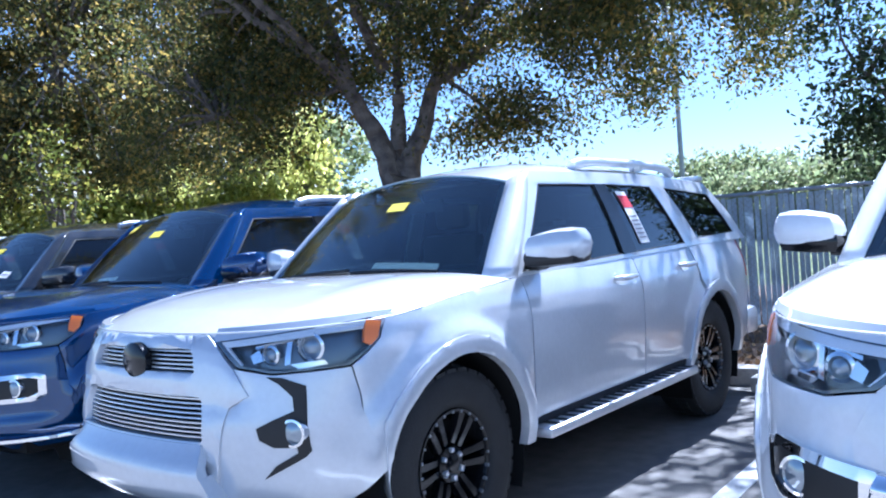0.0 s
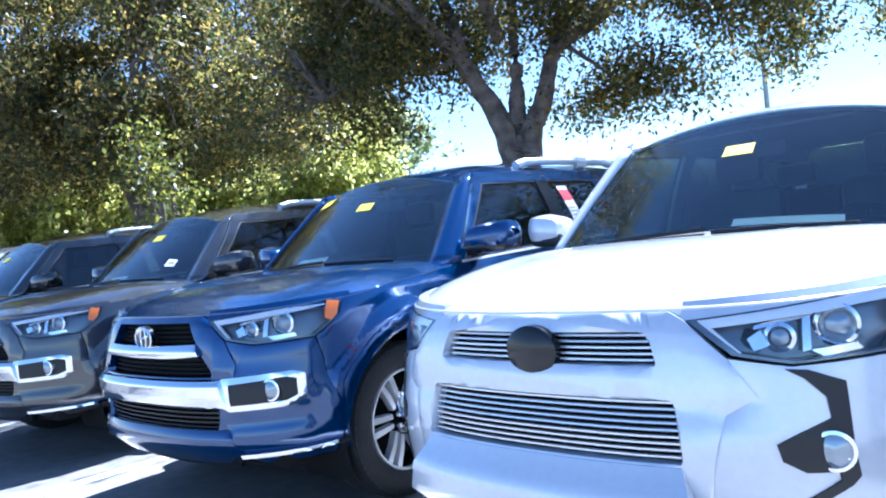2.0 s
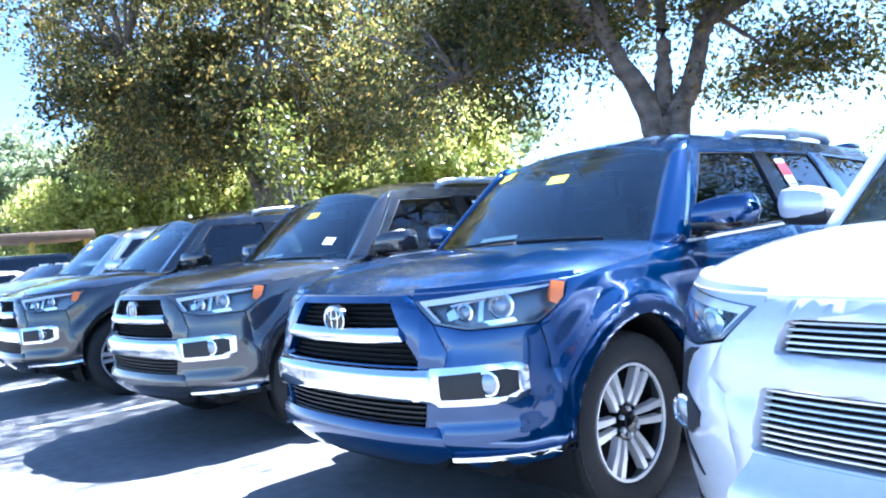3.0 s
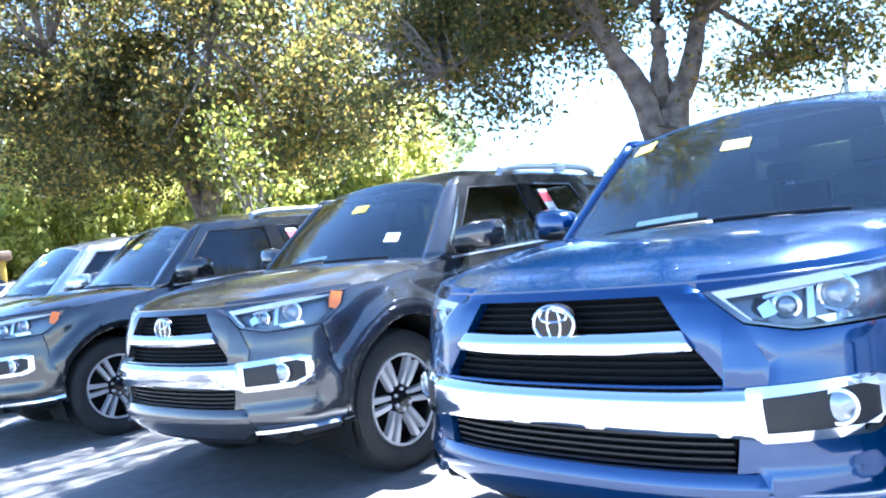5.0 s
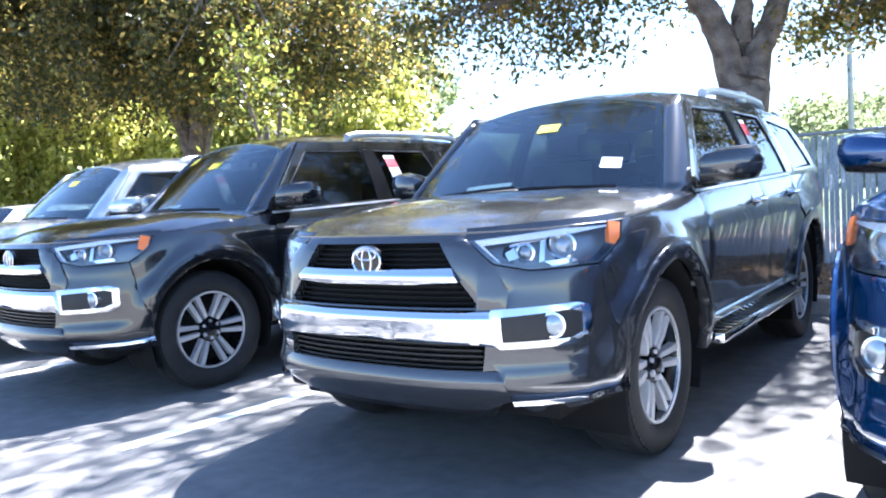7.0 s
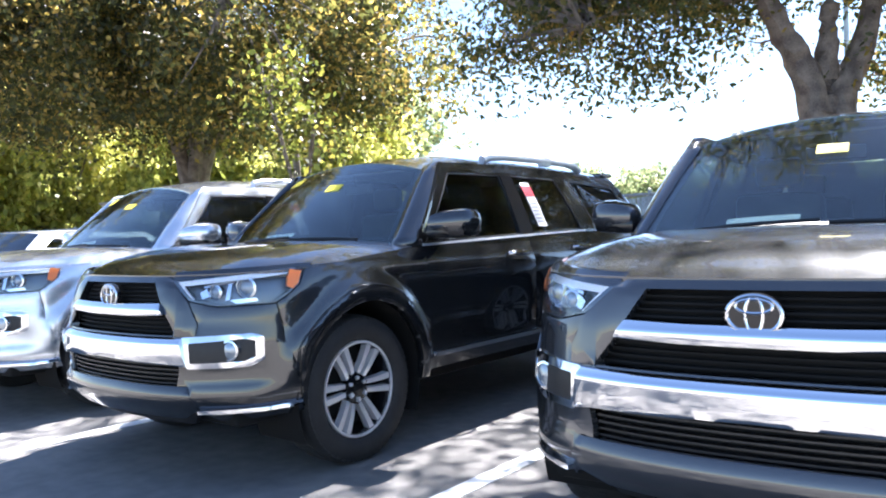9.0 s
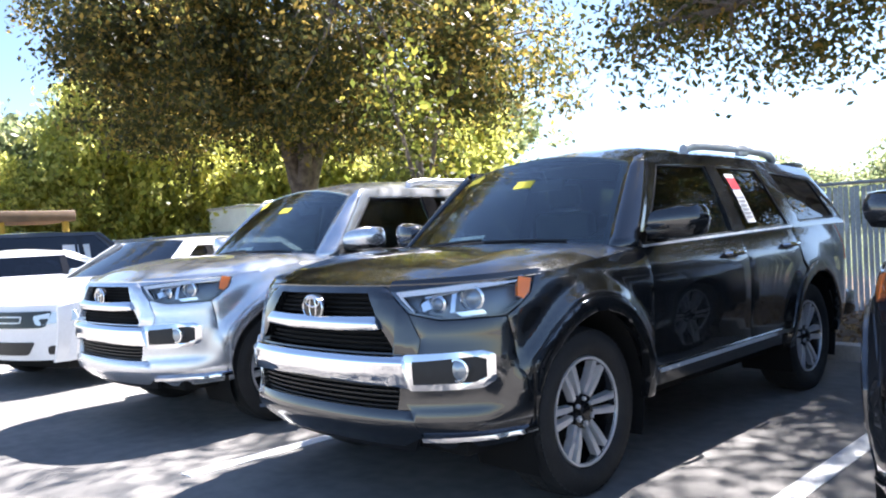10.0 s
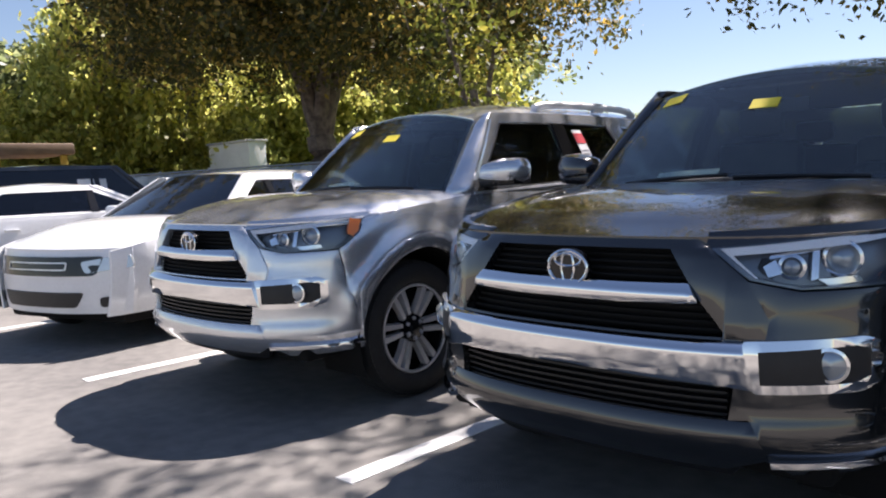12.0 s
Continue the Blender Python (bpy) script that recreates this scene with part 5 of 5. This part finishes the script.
tree("oak_tree", "broad dense oak with olive and gold leaves hanging low", (X2, Y2, 0.0),
     ([(X2, Y2, 0), (X2 + 0.05, Y2, 1.4), (X2, Y2, 2.8)], 0.55, 0.42), big_limbs,
     [((X2, Y2, 9.2), (8.2, 8.0, 5.4)), ((X2 + 5.0, Y2 - 0.6, 6.0), (5.0, 5.0, 2.8)), ((X2 - 4.0, Y2 - 1.0, 6.9), (4.4, 5.0, 2.2)), ((X2 + 0.5, Y2 - 4.0, 5.9), (4.6, 3.4, 2.0))],
     3000, 62, 0.34, 0.155, OAK2, 5, twigs=340, gap=0.13, hollow=0.3, grain=0.62)
tree("evergreen_tree", "small dark evergreen tree beside the slatted fence", (0.9, 12.6, 0.0),
     ([(0.9, 12.6, 0), (0.95, 12.6, 1.2), (0.9, 12.6, 2.6), (1.0, 12.6, 5.2)], 0.12, 0.04), [([(0.9, 12.6, 1.8), (0.4, 12.5, 2.6), (0.0, 12.4, 3.2)], 0.05, 0.02), ([(0.95, 12.6, 2.0), (1.6, 12.5, 2.8), (2.0, 12.4, 3.4)], 0.05, 0.02)],
     [((0.9, 12.5, 3.3), (1.55, 1.3, 1.7)), ((0.9, 12.5, 2.3), (1.45, 1.2, 0.9)), ((1.2, 12.5, 4.9), (1.1, 1.0, 1.2))], 420, 40, 0.16, 0.085, SHADE_LEAF, 21, twigs=60, gap=-0.2, hollow=0.1, grain=1.2)


def small_tree(name, label, leaf, seed, h=6.0, r=2.6, count=330, size=0.26):
    return tree(name, label, (0, 0, -50), ([(0, 0, -50), (0.1, 0, -50 + h * 0.25), (0, 0.1, -50 + h * 0.55)], 0.13, 0.06),
                [([(0, 0, -50 + h * 0.3), (r * 0.3, 0.2, -50 + h * 0.5), (r * 0.6, 0.2, -50 + h * 0.7)], 0.07, 0.03), ([(0, 0, -50 + h * 0.3), (-r * 0.3, 0.2, -50 + h * 0.5), (-r * 0.5, -0.2, -50 + h * 0.75)], 0.07, 0.03)],
                [((0, 0, -50 + h * 0.58), (r, r, h * 0.40)), ((0.2 * r, 0, -50 + h * 0.25), (r * 0.95, r * 0.9, h * 0.22)), ((-0.2, 0, -50 + h * 0.8), (r * 0.55, r * 0.55, h * 0.24))],
                count, 34, 0.30, size, leaf, seed, twigs=40, gap=-0.16, hollow=0.3, grain=0.7)


def plant(src, spots, group):
    first = True
    for x, y, s, a, k in spots:
        m = Matrix.Translation((x, y, 0.0)) @ Matrix.Rotation(radians(a), 4, "Z") @ Matrix.Diagonal((s, s, s * k, 1))
        if first:
            src.matrix_world = m
            tagged(src, group=group)
            first = False
        else:
            copy_thing(src, m)


rt = random.Random(9)
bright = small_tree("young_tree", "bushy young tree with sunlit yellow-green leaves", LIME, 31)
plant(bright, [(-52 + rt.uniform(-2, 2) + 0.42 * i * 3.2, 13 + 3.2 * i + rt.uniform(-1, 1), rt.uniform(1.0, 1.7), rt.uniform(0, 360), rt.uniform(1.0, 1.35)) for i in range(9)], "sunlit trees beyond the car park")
second = small_tree("young_tree", "bushy young tree with green leaves paled by painted haze", FAR, 32, h=7.0, r=2.8)
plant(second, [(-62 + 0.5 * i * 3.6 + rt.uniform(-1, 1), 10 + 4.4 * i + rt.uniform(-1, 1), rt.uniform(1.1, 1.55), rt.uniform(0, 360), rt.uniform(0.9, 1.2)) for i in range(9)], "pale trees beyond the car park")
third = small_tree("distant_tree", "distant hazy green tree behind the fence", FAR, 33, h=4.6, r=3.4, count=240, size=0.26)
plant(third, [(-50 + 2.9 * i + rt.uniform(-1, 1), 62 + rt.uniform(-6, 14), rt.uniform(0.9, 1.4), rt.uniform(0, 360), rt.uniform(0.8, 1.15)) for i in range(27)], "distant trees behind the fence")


GOLDLEAF = leafy("gold_green_leaf", (0.04, 0.05, 0.010), (0.10, 0.115, 0.02), (0.26, 0.23, 0.04))
slim = small_tree("young_tree", "slim young tree with yellow-green leaves in the planting bed", GOLDLEAF, 34, h=4.8, r=0.62, count=52, size=0.13)
plant(slim, [(-15.5, 9.2, 1.0, 20, 1.0)], "young trees in the planting bed")


# ---- poles, small buildings ----
pole = tagged(bpy.data.objects.new("lamp_pole", None), "tall slim grey lamp pole beyond the fence", "lamp pole")
scene.collection.objects.link(pole)
pole.location = (-12.2, 38.0, 0.0)
part("shaft", tube([(0, 0, 0), (0, 0, 15.0)], [0.14, 0.09], 10), STEEL, pole)
part("lamp_head", box(-0.5, 0.5, -0.18, 0.18, 15.0, 15.15, 0.04), STEEL, pole)
part("base_plate", box(-0.2, 0.2, -0.2, 0.2, 0, 0.08, 0.02), CONCRETE, pole)
LPOLE = tagged(bpy.data.objects.new("lamp_pole", None), "white concrete lamp pole with flat lamp heads", "lamp pole")
scene.collection.objects.link(LPOLE)
LPOLE.location = (-40.0, 6.3, 0.0)
part("shaft", tube([(0, 0, 0), (0, 0, 9.2)], [0.22, 0.15], 12), CONCRETE, LPOLE)
part("lamp_head", box(-0.3, 0.3, -1.0, -0.1, 9.15, 9.35, 0.05), STEEL, LPOLE)

RENDERWALL = material("white_render", (0.72, 0.72, 0.70), 0.85, vary=0.15, scale=1.0, bump=0.2, bump_scale=20)
ROOFTIN = material("brown_roof", (0.22, 0.15, 0.10), 0.7, vary=0.3, scale=2)
POSTYEL = material("yellow_post", (0.60, 0.40, 0.06), 0.6, vary=0.2, scale=3)
shed = tagged(bpy.data.objects.new("white_building", None), "plain white building beyond the trees", "building")
scene.collection.objects.link(shed)
shed.location = (-44.5, 22.6, 0)
part("wall", box(-2.0, 2.0, -0.45, 0.6, 0, 3.4, 0.02), RENDERWALL, shed)
part("roof", box(-2.1, 2.1, -0.55, 0.7, 3.4, 3.52, 0.03), CONCRETE, shed)
port = tagged(bpy.data.objects.new("carport", None), "low open shelter with brown roof and yellow posts", "shelter")
scene.collection.objects.link(port)
port.location = (-38.0, 8.0, 0)
part("roof", box(-1.6, 1.6, -4.0, 3.2, 2.55, 2.95, 0.05), ROOFTIN, port)
for yy in (-3.6, -1.6, 0.6, 2.8):
    part("post", box(1.2, 1.4, yy, yy + 0.2, 0, 2.55, 0.02), POSTYEL, port)

# white wheel stop behind the off-road car
stop = tagged(part("wheel_stop", box(-0.9, 0.9, -0.08, 0.08, 0, 0.13, 0.03), CONCRETE), "pale concrete wheel stop on asphalt", "wheel stop")
stop.location = (0.9, 7.0, 0.0)

# fallen leaves and wood chips on the bed
rl = np.random.default_rng(8)
pts = np.column_stack([rl.uniform(-12, 4, 9000), rl.uniform(7.42, 11.5, 9000), np.full(9000, 0.112)])
lit = new("leaf_litter", leaf_mesh("leaf_litter", pts, 1, 0.004, 0.07, leafy("dry_leaf", (0.10, 0.06, 0.03), (0.22, 0.14, 0.07), (0.38, 0.27, 0.15)), rl, 0.3))
tagged(lit, "dry brown leaves scattered on the mulch bed", "leaf litter", kind="stuff")
